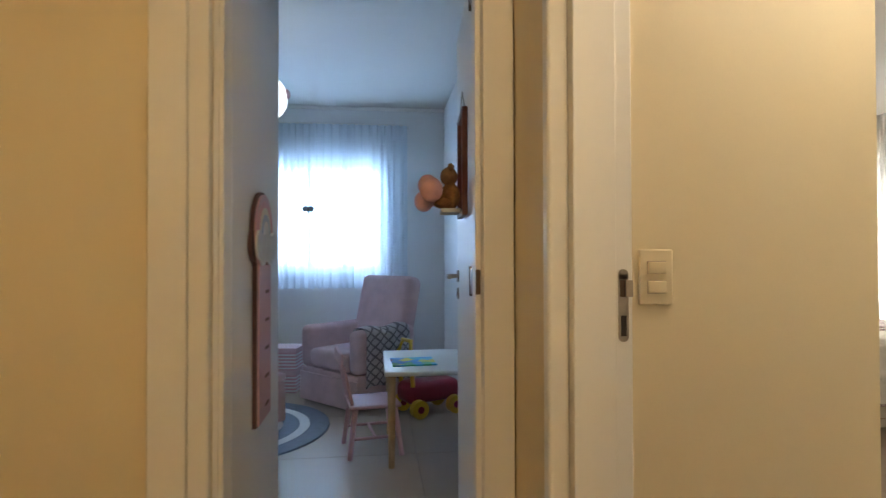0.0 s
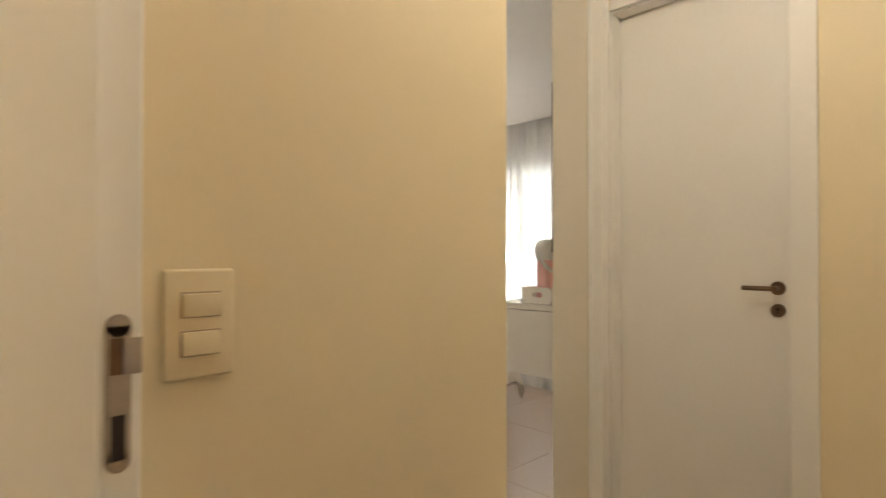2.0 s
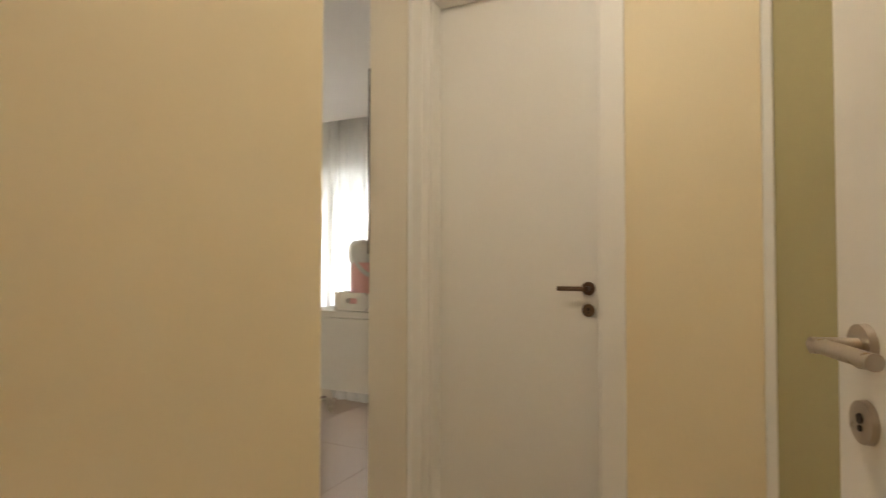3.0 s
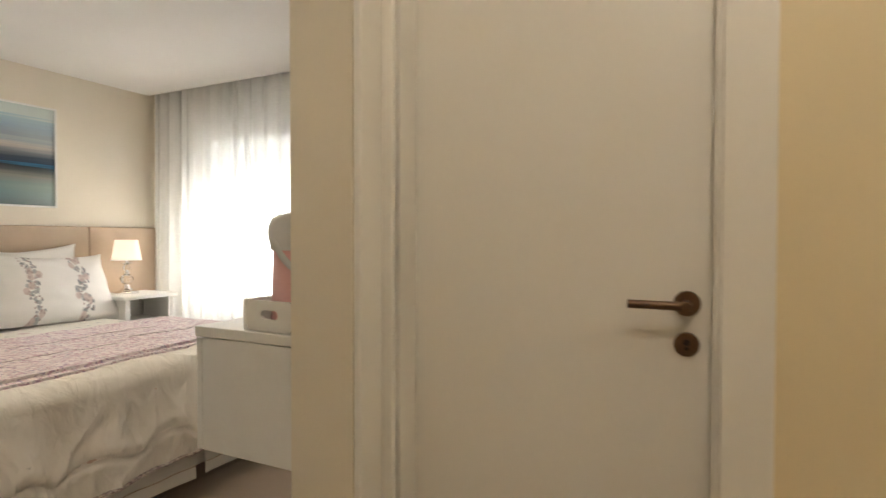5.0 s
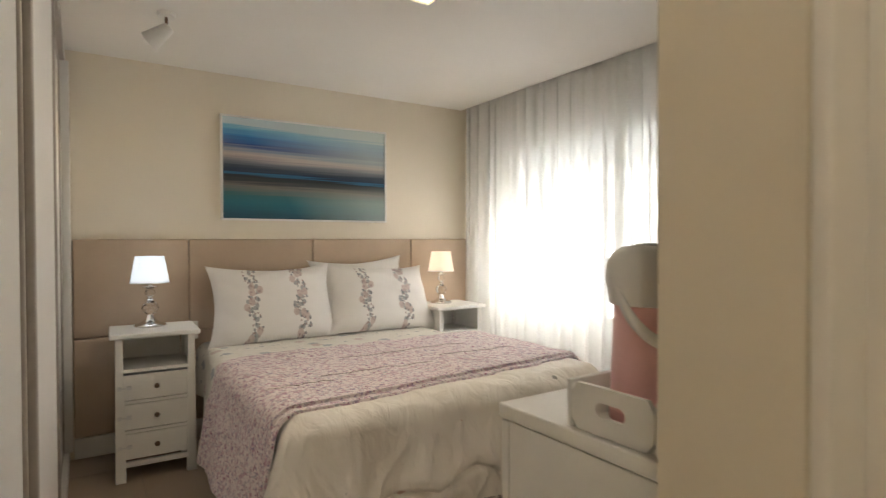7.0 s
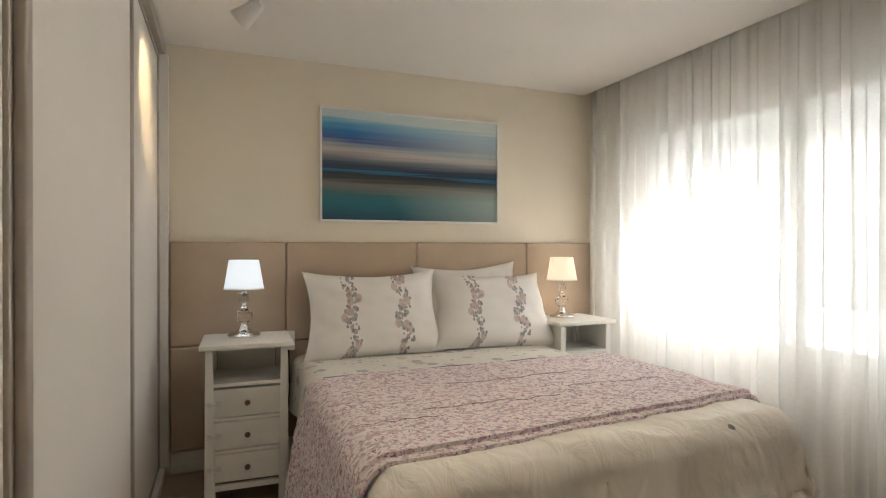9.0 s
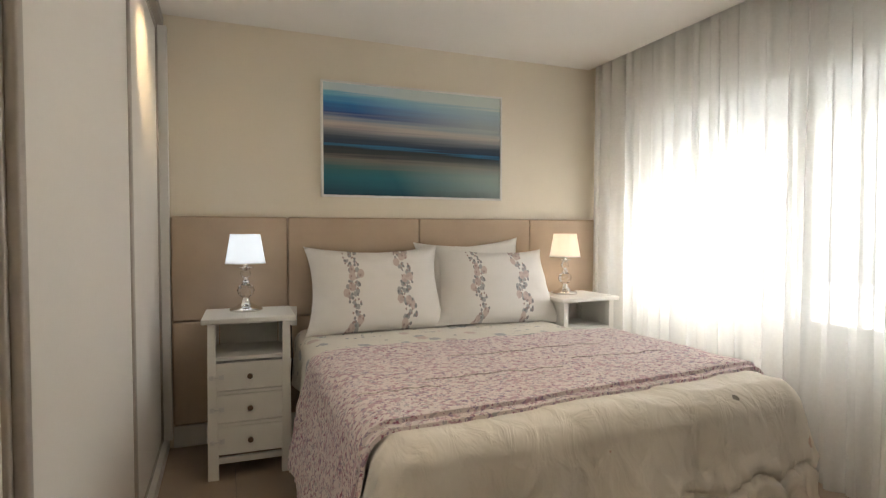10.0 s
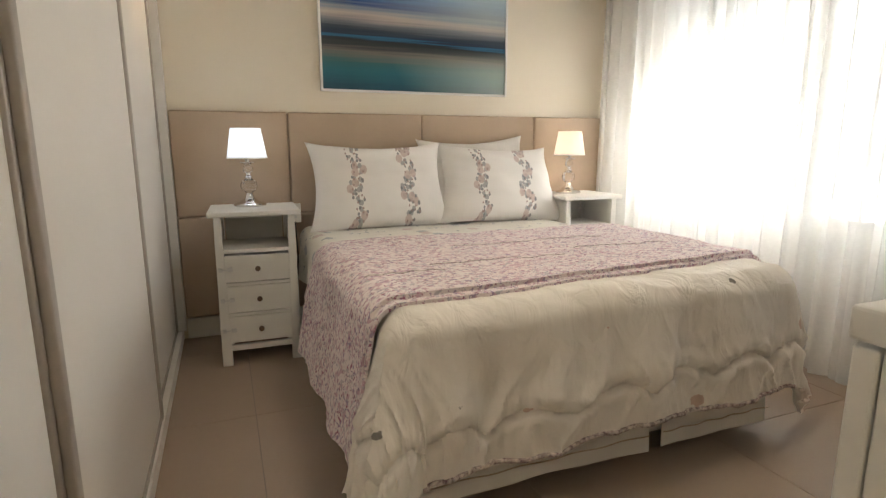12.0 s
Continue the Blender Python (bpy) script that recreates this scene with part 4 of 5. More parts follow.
def pillow(m, w, h, mat, label, seed, taper=0.0):
    """A stuffed pillow lying in the xz plane, with a flat flange and pulled-out corners."""
    def fn(side):
        def g(u, v):
            a, c = u * 2 - 1, v * 2 - 1
            e = max(0.0, (1 - abs(a) ** 2.6)) ** 0.5 * max(0.0, (1 - abs(c) ** 2.6)) ** 0.5
            pull = 1 - 0.10 * (1 - abs(c) ** 2) * abs(a) ** 3
            pull2 = 1 - (0.11 if c > 0 else 0.02) * (1 - abs(a) ** 2) * abs(c) ** 3
            r = noise.noise(Vector((a * 2.2, c * 2.2, seed))) * 0.014 + noise.noise(Vector((a * 5, c * 5, seed))) * 0.006
            y = side * (0.105 * e + r * min(1, e * 2)) - 0.012 * seed % 0.01
            sag = -0.015 * c * (1 - abs(a)) * (c > 0)
            tip = 1 + 0.015 * (abs(a) * abs(c)) ** 6
            return (a * w / 2 * pull * tip * (1 - taper * c), y, (c * h / 2 * pull2 + sag) * tip)
        return g
    t = thing("pillow", m, label, "pillow", "pillows on the bed")
    bm = sheet(36, 28, fn(-1))
    b2 = sheet(36, 28, fn(1))
    me = bpy.data.meshes.new("tmp")
    b2.to_mesh(me)
    b2.free()
    bm.from_mesh(me)
    bpy.data.meshes.remove(me)
    bmesh.ops.remove_doubles(bm, verts=bm.verts, dist=0.0008)
    part("cover", bm, mat, t, "", True)
    return t


pillow(pose(2.575, 4.79, 0.862, -20, 0, 0), 0.80, 0.50, VINES, "white pillow with upright grey and mauve rose vines", 1, 0.02)
pillow(pose(3.325, 4.785, 0.852, -24, 2, 0), 0.80, 0.49, VINES, "white pillow with upright grey and mauve rose vines", 2, 0.07)
pillow(pose(3.22, 4.90, 0.895, -14, -2, 0), 0.72, 0.48, PLAIN_PILLOW, "plain white pillow behind a patterned one", 3)

# ---- bedroom: ceiling fittings ----
cl = thing("ceiling_lamp", pose(2.62, 3.12, CEIL), "square ceiling lamp with a warm glowing rim", "ceiling lamp")
part("frame", boxes((-0.26, -0.26, -0.05, -0.235, 0.26, 0), (0.235, -0.26, -0.05, 0.26, 0.26, 0), (-0.235, -0.26, -0.05, 0.235, -0.235, 0), (-0.235, 0.235, -0.05, 0.235, 0.26, 0)), WHITE, cl, "white square frame")
part("diffuser", boxes((-0.234, -0.234, -0.042, 0.234, 0.234, -0.03)), LIGHT_WARM, cl, "warm glowing diffuser")
sp = thing("spotlight", pose(1.905, 4.2, CEIL + 0.0), "white adjustable ceiling spotlight aimed at the wardrobe", "spotlight")
part("canopy", turned([(0, 0), (0.04, 0), (0.04, -0.02), (0, -0.022)], 20), WHITE, sp, "", True)
part("stem", rod(bmesh.new(), (0, 0, -0.02), (0, 0, -0.075), 0.007), BRONZE, sp, "", True)
hd = turned([(0, -0.02), (0.024, -0.018), (0.030, 0.0), (0.048, 0.10), (0.046, 0.10), (0.028, 0.0), (0, 0.0)], 24)
part("head", hd, WHITE, sp, "white conical head", True).matrix_basis = pose(0.0, 0.0, -0.08, 0, -125, -30)
part("lens", turned([(0, 0.085), (0.040, 0.085), (0.040, 0.09), (0, 0.09)], 24), LIGHT_WARM, sp, "lit lens").matrix_basis = pose(0.0, 0.0, -0.08, 0, -125, -30)

# socket on the headboard beside the bed
so = thing("wall_socket", pose(2.115, 4.998, 0.70), "white wall socket on the headboard beside the nightstand", "wall socket")
part("plate", boxes((-0.03, -0.012, -0.055, 0.04, 0.006, 0.055), bevel=0.003), WHITE, so)
for z in (-0.02, 0.02):
    part("outlet", rod(bmesh.new(), (0.005, -0.0135, z), (0.005, -0.011, z), 0.011, seg=18), GREY_PLASTIC, so)
copy_thing(so, pose(2.125, 4.998, 0.40))
cb = thing("lamp_cable", pose(0, 0, 0), "black lamp cable hanging behind the nightstand", "cable")
part("cord", path_tube([(2.12, 4.98, 0.65), (2.125, 4.975, 0.45), (2.11, 4.97, 0.25), (2.10, 4.96, 0.12), (2.05, 4.95, 0.04)], 0.004), BLACK, cb)

# ---- bedroom: dresser, tray, thermos, television ----
dz0, dz1 = 0.70, 0.985
ds = thing("wall_cabinet", pose(2.138, 1.642, 0), "white floating cabinet fixed to the wall under the television", "cabinet")
part("body", boxes((0, 0, dz0, 1.50, 0.309, dz1 - 0.026), bevel=0.002), WHITE, ds)
part("top", boxes((-0.004, 0, dz1 - 0.024, 1.504, 0.330, dz1), bevel=0.003), WHITE, ds)
for a, b in ((0.0, 0.498), (0.502, 0.998), (1.002, 1.5)):
    part("drawer_front", boxes((a, 0.311, dz0, b, 0.328, dz1 - 0.028), bevel=0.002), WHITE, ds)

tr = thing("tray", pose(2.142, 1.676, dz1), "narrow white wooden tray with slot handles on the cabinet", "tray")
TW, TL, TH = 0.152, 0.37, 0.068
part("bottom", boxes((0.008, 0.008, 0.001, TL - 0.008, TW - 0.008, 0.009)), WHITE, tr)
part("side", boxes((0.0, 0.0, 0.001, TL, 0.0078, TH), bevel=0.002), WHITE, tr)
part("side", boxes((0.0, TW - 0.0078, 0.001, TL, TW, TH), bevel=0.002), WHITE, tr)
for x in (0.0, TL - 0.0078):
    # an end board pierced by a rounded slot
    e, n = bmesh.new(), 24
    yc, zc, hw_, hh_ = TW / 2, 0.037, 0.024, 0.010
    inner, outer = [], []
    for k in range(n):
        a = 2 * math.pi * k / n
        cx_, sy_ = math.cos(a), math.sin(a)
        inner.append((yc + (hw_ - hh_) * (1 if cx_ > 0 else -1) + hh_ * cx_, zc + hh_ * sy_))
        m_ = max(abs(cx_) / (TW / 2 - 0.0082), abs(sy_) / 0.0325)
        outer.append((yc + cx_ / m_, 0.0345 + sy_ / m_))
    rings = [[e.verts.new((xx, y, z)) for y, z in loop] for xx, loop in ((x, inner), (x, outer), (x + 0.0078, outer), (x + 0.0078, inner))]
    for r0, r1 in zip(rings, rings[1:] + rings[:1]):
        for k in range(n):
            e.faces.new((r0[k], r0[(k + 1) % n], r1[(k + 1) % n], r1[k]))
    part("handle_end", e, WHITE, tr, "end board with a slot handle")

th = thing("thermos", pose(2.232, 1.756, dz1 + 0.0095, 0, 0, 150) @ Matrix.Diagonal((0.84, 0.84, 1.03, 1)), "pink pump thermos with a pale grey top and carry handle", "thermos")
part("body", turned([(0, 0), (0.058, 0), (0.063, 0.005), (0.064, 0.04), (0.060, 0.13), (0.058, 0.172), (0, 0.172)], 40), PINK_PLASTIC, th, "pink plastic body", True)
part("base_ring", turned([(0.0645, 0.003), (0.066, 0.005), (0.066, 0.016), (0.0645, 0.018)], 40), PINK_PLASTIC, th, "", True)
hd = turned([(0.0595, 0.160), (0.062, 0.161), (0.0625, 0.196), (0.060, 0.215), (0.053, 0.230), (0.040, 0.238), (0, 0.241)], 40)
for v in hd.verts:
    if v.co.x > 0.02:
        v.co.x += 0.012 * min(1.0, (v.co.x - 0.02) / 0.04) * (1 if v.co.z > 0.17 else 0.3)
part("pump_head", hd, GREY_PLASTIC, th, "domed pale grey pump top with a lip", True)
part("push_button", turned([(0, 0.236), (0.028, 0.236), (0.028, 0.2405), (0.022, 0.2422), (0, 0.2428)], 28), GREY_PLASTIC, th, "", True)
hpts = []
for i in range(17):
    a = math.pi * i / 16
    hpts.append((-0.0665 * math.cos(a), 0.066 * math.sin(a) + 0.004, 0.200 - 0.085 * math.sin(a)))
part("carry_handle", path_tube(hpts, 0.0085, 10, 0.5), GREY_PLASTIC, th, "pale grey swing handle", True)
for x in (-0.065, 0.065):
    part("pivot", rod(bmesh.new(), (x - 0.004, 0.004, 0.20), (x + 0.004, 0.004, 0.20), 0.010, seg=16), GREY_PLASTIC, th, "", True)

tv = thing("television", pose(2.19, 1.642, 1.19), "black flat television on the wall over the cabinet", "television")
part("bracket", boxes((0.40, 0.0, 0.2, 0.75, 0.03, 0.45)), BLACK, tv)
part("back", boxes((0.03, 0.03, 0.03, 1.17, 0.055, 0.65), bevel=0.01), BLACK, tv)
part("screen", boxes((0, 0.055, 0, 1.20, 0.075, 0.68), bevel=0.003), BLACK, tv, "glossy black screen")

# ---- children's room ----
w = structure("window_2", boxes((KX0 + 0.002, KY + 0.04, KZ0 + 0.002, KX0 + 0.05, KY + 0.09, KZ1 - 0.002), (KX1 - 0.05, KY + 0.04, KZ0 + 0.002, KX1 - 0.002, KY + 0.09, KZ1 - 0.002), (KX0 + 0.051, KY + 0.04, KZ0 + 0.002, KX1 - 0.051, KY + 0.09, KZ0 + 0.05), (KX0 + 0.051, KY + 0.04, KZ1 - 0.05, KX1 - 0.051, KY + 0.09, KZ1 - 0.002)), WHITE, "white window behind pale sheer curtains", "window")
part("mullion", boxes((-0.72, KY + 0.045, KZ0 + 0.051, -0.66, KY + 0.085, KZ1 - 0.051)), WHITE, w)
for a, b in ((KX0 + 0.051, -0.721), (-0.659, KX1 - 0.051)):
    p = part("pane", boxes((a, KY + 0.06, KZ0 + 0.051, b, KY + 0.064, KZ1 - 0.051)), PANE, w)
    p.visible_shadow = False
structure("backdrop", boxes((-4.5, 8.0, -2.0, 3.4, 8.02, 4.5)), OUTSIDE_BLUE, "bright daylight outside the children's room window", "backdrop")
for i, (a, b) in enumerate(((-1.62, -0.66), (-0.68, 0.275))):
    c = thing("curtain", pose(0, 0, 0), "short pale blue sheer curtain panel over the window", "curtain", "children's room curtains")
    part("cloth", pleats(KY - 0.085 - 0.015 * i, a, b, 0.84, 2.45, 13, 0.030, 11 + i, "x", over=0.012), SHEER_KIDS, c, "", True)
cr = thing("curtain_rod", pose(-0.67, KY - 0.09, 2.455), "thin white curtain rod above the window", "curtain rod")
part("pole", rod(bmesh.new(), (-0.97, 0, 0), (0.96, 0, 0), 0.008), WHITE, cr, "", True)
for x in (-0.9, 0.0, 0.955):
    part("bracket", boxes((x - 0.006, 0.0, -0.012, x + 0.006, 0.088, 0.012)), WHITE, cr)
bt = thing("butterfly_clip", pose(-0.68, KY - 0.135, 1.60), "small grey butterfly curtain ornament", "ornament")
for s in (-1, 1):
    part("wing", blob(bmesh.new(), (s * 0.028, 0, 0.012), (0.03, 0.004, 0.028), 12, Matrix.Rotation(s * 0.5, 4, "Y")), BLUE_GREY, bt, "", True)
part("body", blob(bmesh.new(), (0, -0.004, 0), (0.006, 0.006, 0.035), 10), BRONZE, bt, "", True)

# armchair
ac = thing("armchair", pose(-0.15, 4.47, 0, 0, 0, -47), "dusty pink velvet armchair with a skirted base", "armchair")
part("base", boxes((-0.34, -0.33, 0.03, 0.34, 0.30, 0.27), bevel=0.02, seg=3), PINK_VELVET, ac, "", True)
part("skirt", boxes((-0.345, -0.345, 0.015, 0.345, -0.331, 0.235), bevel=0.004), PINK_VELVET, ac)
part("seat_cushion", boxes((-0.225, -0.35, 0.275, 0.225, 0.16, 0.43), bevel=0.045, seg=4), PINK_VELVET, ac, "plump seat cushion", True)
for x in (-1, 1):
    ar = boxes((min(x * 0.23, x * 0.355), -0.34, 0.271, max(x * 0.23, x * 0.355), 0.28, 0.60), bevel=0.05, seg=4)
    part("armrest", ar, PINK_VELVET, ac, "", True)
bk = boxes((-0.30, 0.13, 0.38, 0.30, 0.30, 1.0), bevel=0.06, seg=4)
bmesh.ops.rotate(bk, cent=(0, 0.2, 0.4), matrix=Matrix.Rotation(radians(-14), 3, "X"), verts=bk.verts)
part("backrest", bk, PINK_VELVET, ac, "reclined backrest", True)


def throw_fn(u, v):
    s, x = -0.20 + 0.74 * u, -0.27 + 0.46 * v
    r = 0.072
    if s < 0:
        p = (0.294 - r - 0.006, 0, 0.572 + s)
    elif s < 0.145:
        a = s / 0.145 * math.pi
        p = (0.294 - (r + 0.006) * math.cos(a), 0, 0.572 + 0.045 * math.sin(a))
    else:
        p = (0.294 + r + 0.006, 0, 0.572 - (s - 0.145))
    k = 0.006 * math.sin(v * 22 + u * 3)
    return (p[0] + k * (1 if s > 0.07 else -1), x, p[2] + 0.012 * math.sin(v * 9))


tw = thing("throw_blanket", pose(-0.15, 4.47, 0, 0, 0, -47), "grey knitted throw hanging over the armchair's arm", "blanket")


def lattice_knit():
    """Pale knit with dark diamond lines."""
    m = material("grey_knit_with_diamonds", (0.56, 0.52, 0.54), 0.95, vary=0.15, scale=30, grain=200, bump=0.4, spec=0.1)
    n, l = m.node_tree.nodes, m.node_tree.links
    co = n.new("ShaderNodeTexCoord")
    last = n["Principled BSDF"].inputs["Base Color"].links[0].from_socket
    for turn in (0.9, -0.9):
        mp, wv, lt = n.new("ShaderNodeMapping"), n.new("ShaderNodeTexWave"), n.new("ShaderNodeMath")
        mp.inputs["Rotation"].default_value = (turn, 0, 0)
        wv.bands_direction = "Y"
        wv.inputs["Scale"].default_value, wv.inputs["Distortion"].default_value = 5.5, 0.3
        l.new(co.outputs["Object"], mp.inputs[0]), l.new(mp.outputs[0], wv.inputs["Vector"])
        lt.operation = "GREATER_THAN"
        lt.inputs[1].default_value = 0.86
        l.new(wv.outputs["Fac"], lt.inputs[0])
        mx = n.new("ShaderNodeMix")
        mx.data_type = "RGBA"
        mx.inputs["B"].default_value = (0.22, 0.20, 0.22, 1)
        l.new(lt.outputs[0], mx.inputs["Factor"]), l.new(last, mx.inputs["A"])
        last = mx.outputs["Result"]
    l.new(last, n["Principled BSDF"].inputs["Base Color"])
    return m


part("cloth", sheet(40, 26, throw_fn, 0.008), lattice_knit(), tw, "", True)

# children's table, book, chair
kt = thing("kids_table", pose(0.33, 3.25, 0), "small white children's table with pale wooden legs", "table")
part("tabletop", boxes((-0.31, -0.345, 0.503, 0.31, 0.345, 0.530), bevel=0.01, seg=3), WHITE, kt, "white top", True)
for x in (-0.27, 0.27):
    for y in (-0.29, 0.29):
        part("leg", turned([(0, 0), (0.017, 0), (0.024, 0.502), (0, 0.502)], 16, (x, y, 0)), PINE, kt, "round pale wooden leg", True)


def storybook():
    m = material("bright_storybook_cover", (0.1, 0.5, 0.75), 0.3, vary=0.1)
    n, l = m.node_tree.nodes, m.node_tree.links
    v, co, r = n.new("ShaderNodeTexVoronoi"), n.new("ShaderNodeTexCoord"), n.new("ShaderNodeValToRGB")
    v.inputs["Scale"].default_value = 16
    e = r.color_ramp.elements
    r.color_ramp.interpolation = "CONSTANT"
    e[0].color, e[1].color, e[1].position = (0.05, 0.35, 0.75, 1), (0.85, 0.65, 0.05, 1), 0.45
    for p, c in ((0.25, (0.10, 0.55, 0.75, 1)), (0.60, (0.75, 0.12, 0.35, 1)), (0.75, (0.15, 0.55, 0.25, 1))):
        k = e.new(p)
        k.color = c
    l.new(co.outputs["Object"], v.inputs["Vector"]), l.new(v.outputs["Color"], r.inputs[0]), l.new(r.outputs[0], n["Principled BSDF"].inputs["Base Color"])
    return m


kb = thing("storybook", pose(0.19, 3.16, 0.531, 0, 0, 3), "colourful children's storybook lying on the table", "book")
part("cover", boxes((-0.125, -0.115, 0, 0.125, 0.115, 0.008), bevel=0.001), storybook(), kb, "bright printed cover")

ch = thing("kids_chair", pose(-0.05, 3.27, 0, 0, 0, -80), "small pink painted wooden children's chair", "chair")
part("seat", boxes((-0.15, -0.15, 0.275, 0.15, 0.15, 0.298), bevel=0.010, seg=3), PINK_PAINT, ch, "", True)
for x in (-1, 1):
    for y in (-1, 1):
        part("leg", rod(bmesh.new(), (x * 0.15, y * 0.15, 0), (x * 0.115, y * 0.115, 0.275), 0.014, 0.018), PINK_PAINT, ch, "", True)
    part("stretcher", rod(bmesh.new(), (x * 0.135, -0.135, 0.11), (x * 0.135, 0.135, 0.11), 0.009), PINK_PAINT, ch, "", True)
part("stretcher", rod(bmesh.new(), (-0.135, 0, 0.11), (0.135, 0, 0.11), 0.009), PINK_PAINT, ch, "", True)
for x in (-0.11, -0.037, 0.037, 0.11):
    part("spindle", rod(bmesh.new(), (x, -0.13, 0.295), (x * 1.1, -0.185, 0.53), 0.010), PINK_PAINT, ch, "", True)
part("top_rail", boxes((-0.155, -0.205, 0.52, 0.155, -0.183, 0.60), bevel=0.009, seg=3), PINK_PAINT, ch, "", True)

# rug
rg = thing("rug", pose(-1.02, 3.74, 0.0), "round grey rug with pale rings", "rug")
rad = [0.0, 0.13, 0.19, 0.30, 0.37, 0.48, 0.55, 0.68]
for i, (a, b) in enumerate(zip(rad, rad[1:])):
    part("ring", turned([(a + 0.001, 0.001), (a + 0.001, 0.012), (b - 0.001, 0.012), (b, 0.001)] if a else [(0, 0.012), (b, 0.012), (b, 0.001)], 64), [BLUE_GREY, WHITE_COTTON][i % 2], rg, "", True)

ot = thing("ottoman", pose(-0.93, 3.86, 0.013, 0, 0, 47), "pink velvet cube ottoman on the round rug", "ottoman")
part("body", boxes((-0.2, -0.2, 0, 0.2, 0.2, 0.27), bevel=0.012, seg=3), PINK_VELVET, ot, "", True)
part("lid", boxes((-0.205, -0.205, 0.272, 0.205, 0.205, 0.33), bevel=0.018, seg=3), PINK_VELVET, ot, "padded lid", True)

# striped basket with a plush dog
bs = thing("toy_basket", pose(-1.13, 5.17, 0), "striped fabric toy basket with white rim", "basket")
for z0, z1, mt in ((0.0, 0.09, CRIMSON), (0.09, 0.13, WHITE_COTTON), (0.13, 0.195, NAVY), (0.195, 0.235, WHITE_COTTON), (0.235, 0.295, TEAL), (0.295, 0.32, WHITE_COTTON), (0.32, 0.37, ORANGE), (0.37, 0.415, WHITE_COTTON)):
    rr = lambda z: 0.185 + 0.045 * z
    part("band", turned([(rr(z0) - 0.012, z0), (rr(z0), z0), (rr(z1), z1), (rr(z1) - 0.012, z1)], 40), mt, bs, "", True)
part("bottom", turned([(0, 0.004), (0.172, 0.004), (0.172, 0.012), (0, 0.012)], 40), WHITE_COTTON, bs)
pd = bmesh.new()
blob(pd, (0, 0, 0.34), (0.10, 0.09, 0.16))
blob(pd, (0.02, -0.02, 0.60), (0.055, 0.05, 0.13))
blob(pd, (0.03, -0.05, 0.77), (0.10, 0.10, 0.095))
blob(pd, (0.05, -0.16, 0.745), (0.05, 0.06, 0.045))
for s in (-1, 1):
    blob(pd, (0.03 + s * 0.11, -0.04, 0.75), (0.03, 0.055, 0.085), 12)
dog = part("plush_dog", pd, BROWN_PLUSH, None, "brown plush dog sitting in the striped basket", True, "", "plush toy")
dog.matrix_basis = pose(-1.12, 5.17, 0.0)
for v in dog.data.vertices:
    v.co += v.normal * (0.006 * noise.noise(v.co * 60))

bx = thing("gift_box", pose(-0.80, 4.83, 0, 0, 0, -8), "stack of two pink and white striped boxes", "box")
for z in (0.0, 0.19):
    b0 = part("carton", boxes((-0.12, -0.12, z, 0.12, 0.12, z + 0.15), bevel=0.003), PINK_PAINT, bx)
    for k in range(5):
        part("stripe", boxes((-0.1215, -0.1215, z + 0.012 + k * 0.028, 0.1215, 0.1215, z + 0.024 + k * 0.028)), WHITE_COTTON, b0)
    part("lid", boxes((-0.128, -0.128, z + 0.151, 0.128, 0.128, z + 0.188), bevel=0.004), PINK_VELVET, bx)

# red ride-on car
tc = thing("ride_on_toy", pose(0.36, 4.02, 0, 0, 0, 25), "red plastic ride-on toy with yellow wheels and handle", "toy")
bd = boxes((-0.22, -0.11, 0.09, 0.22, 0.11, 0.24), bevel=0.05, seg=4)
part("body", bd, RED_PLASTIC, tc, "", True)
for x in (-0.15, 0.15):
    for y in (-0.13, 0.13):
        wl = part("wheel", rod(bmesh.new(), (x, y - 0.025, 0.065), (x, y + 0.025, 0.065), 0.065, seg=24), YELLOW_PLASTIC, tc, "", True)
        part("hub", rod(bmesh.new(), (x, y - 0.028, 0.065), (x, y + 0.028, 0.065), 0.025, seg=16), RED_PLASTIC, wl)
hd = [(-0.18, -0.09, 0.22), (-0.2, -0.09, 0.46), (-0.18, -0.06, 0.54), (-0.18, 0.06, 0.54), (-0.2, 0.09, 0.46), (-0.18, 0.09, 0.22)]
part("push_handle", path_tube(hd, 0.016, 10), YELLOW_PLASTIC, tc, "yellow push handle", True)

# balloon lamp
bl = thing("pendant_lamp", pose(-0.74, 3.55, CEIL_KIDS), "white globe pendant like a hot-air balloon with a basket", "pendant lamp")
part("canopy", turned([(0, 0), (0.06, 0), (0.06, -0.015), (0, -0.02)], 24), WHITE, bl, "", True)
part("cord", rod(bmesh.new(), (0, 0, -0.018), (0, 0, -0.34), 0.005), WHITE, bl)
part("globe", blob(bmesh.new(), (0, 0, -0.485), (0.152, 0.152, 0.152), 32), GLOBE, bl, "lit white globe", True)
for k in range(4):
    a = math.pi / 4 + k * math.pi / 2
    b = k * math.pi / 2
    if k < 3:
        part("swag", blob(bmesh.new(), (0.140 * math.cos(b), 0.140 * math.sin(b), -0.46), (0.030, 0.030, 0.036), 12), BALLOON_PINK, bl, "pink felt swag", True)
    part("rope", rod(bmesh.new(), (0.09 * math.cos(a), 0.09 * math.sin(a), -0.61), (0.05 * math.cos(a), 0.05 * math.sin(a), -0.72), 0.003), WHITE, bl)
part("basket", turned([(0, -0.82), (0.055, -0.82), (0.068, -0.72), (0.062, -0.72), (0.05, -0.81), (0, -0.81)], 24), PINE, bl, "small pale basket", True)
tb = bmesh.new()
blob(tb, (0, 0, -0.755), (0.045, 0.04, 0.055))
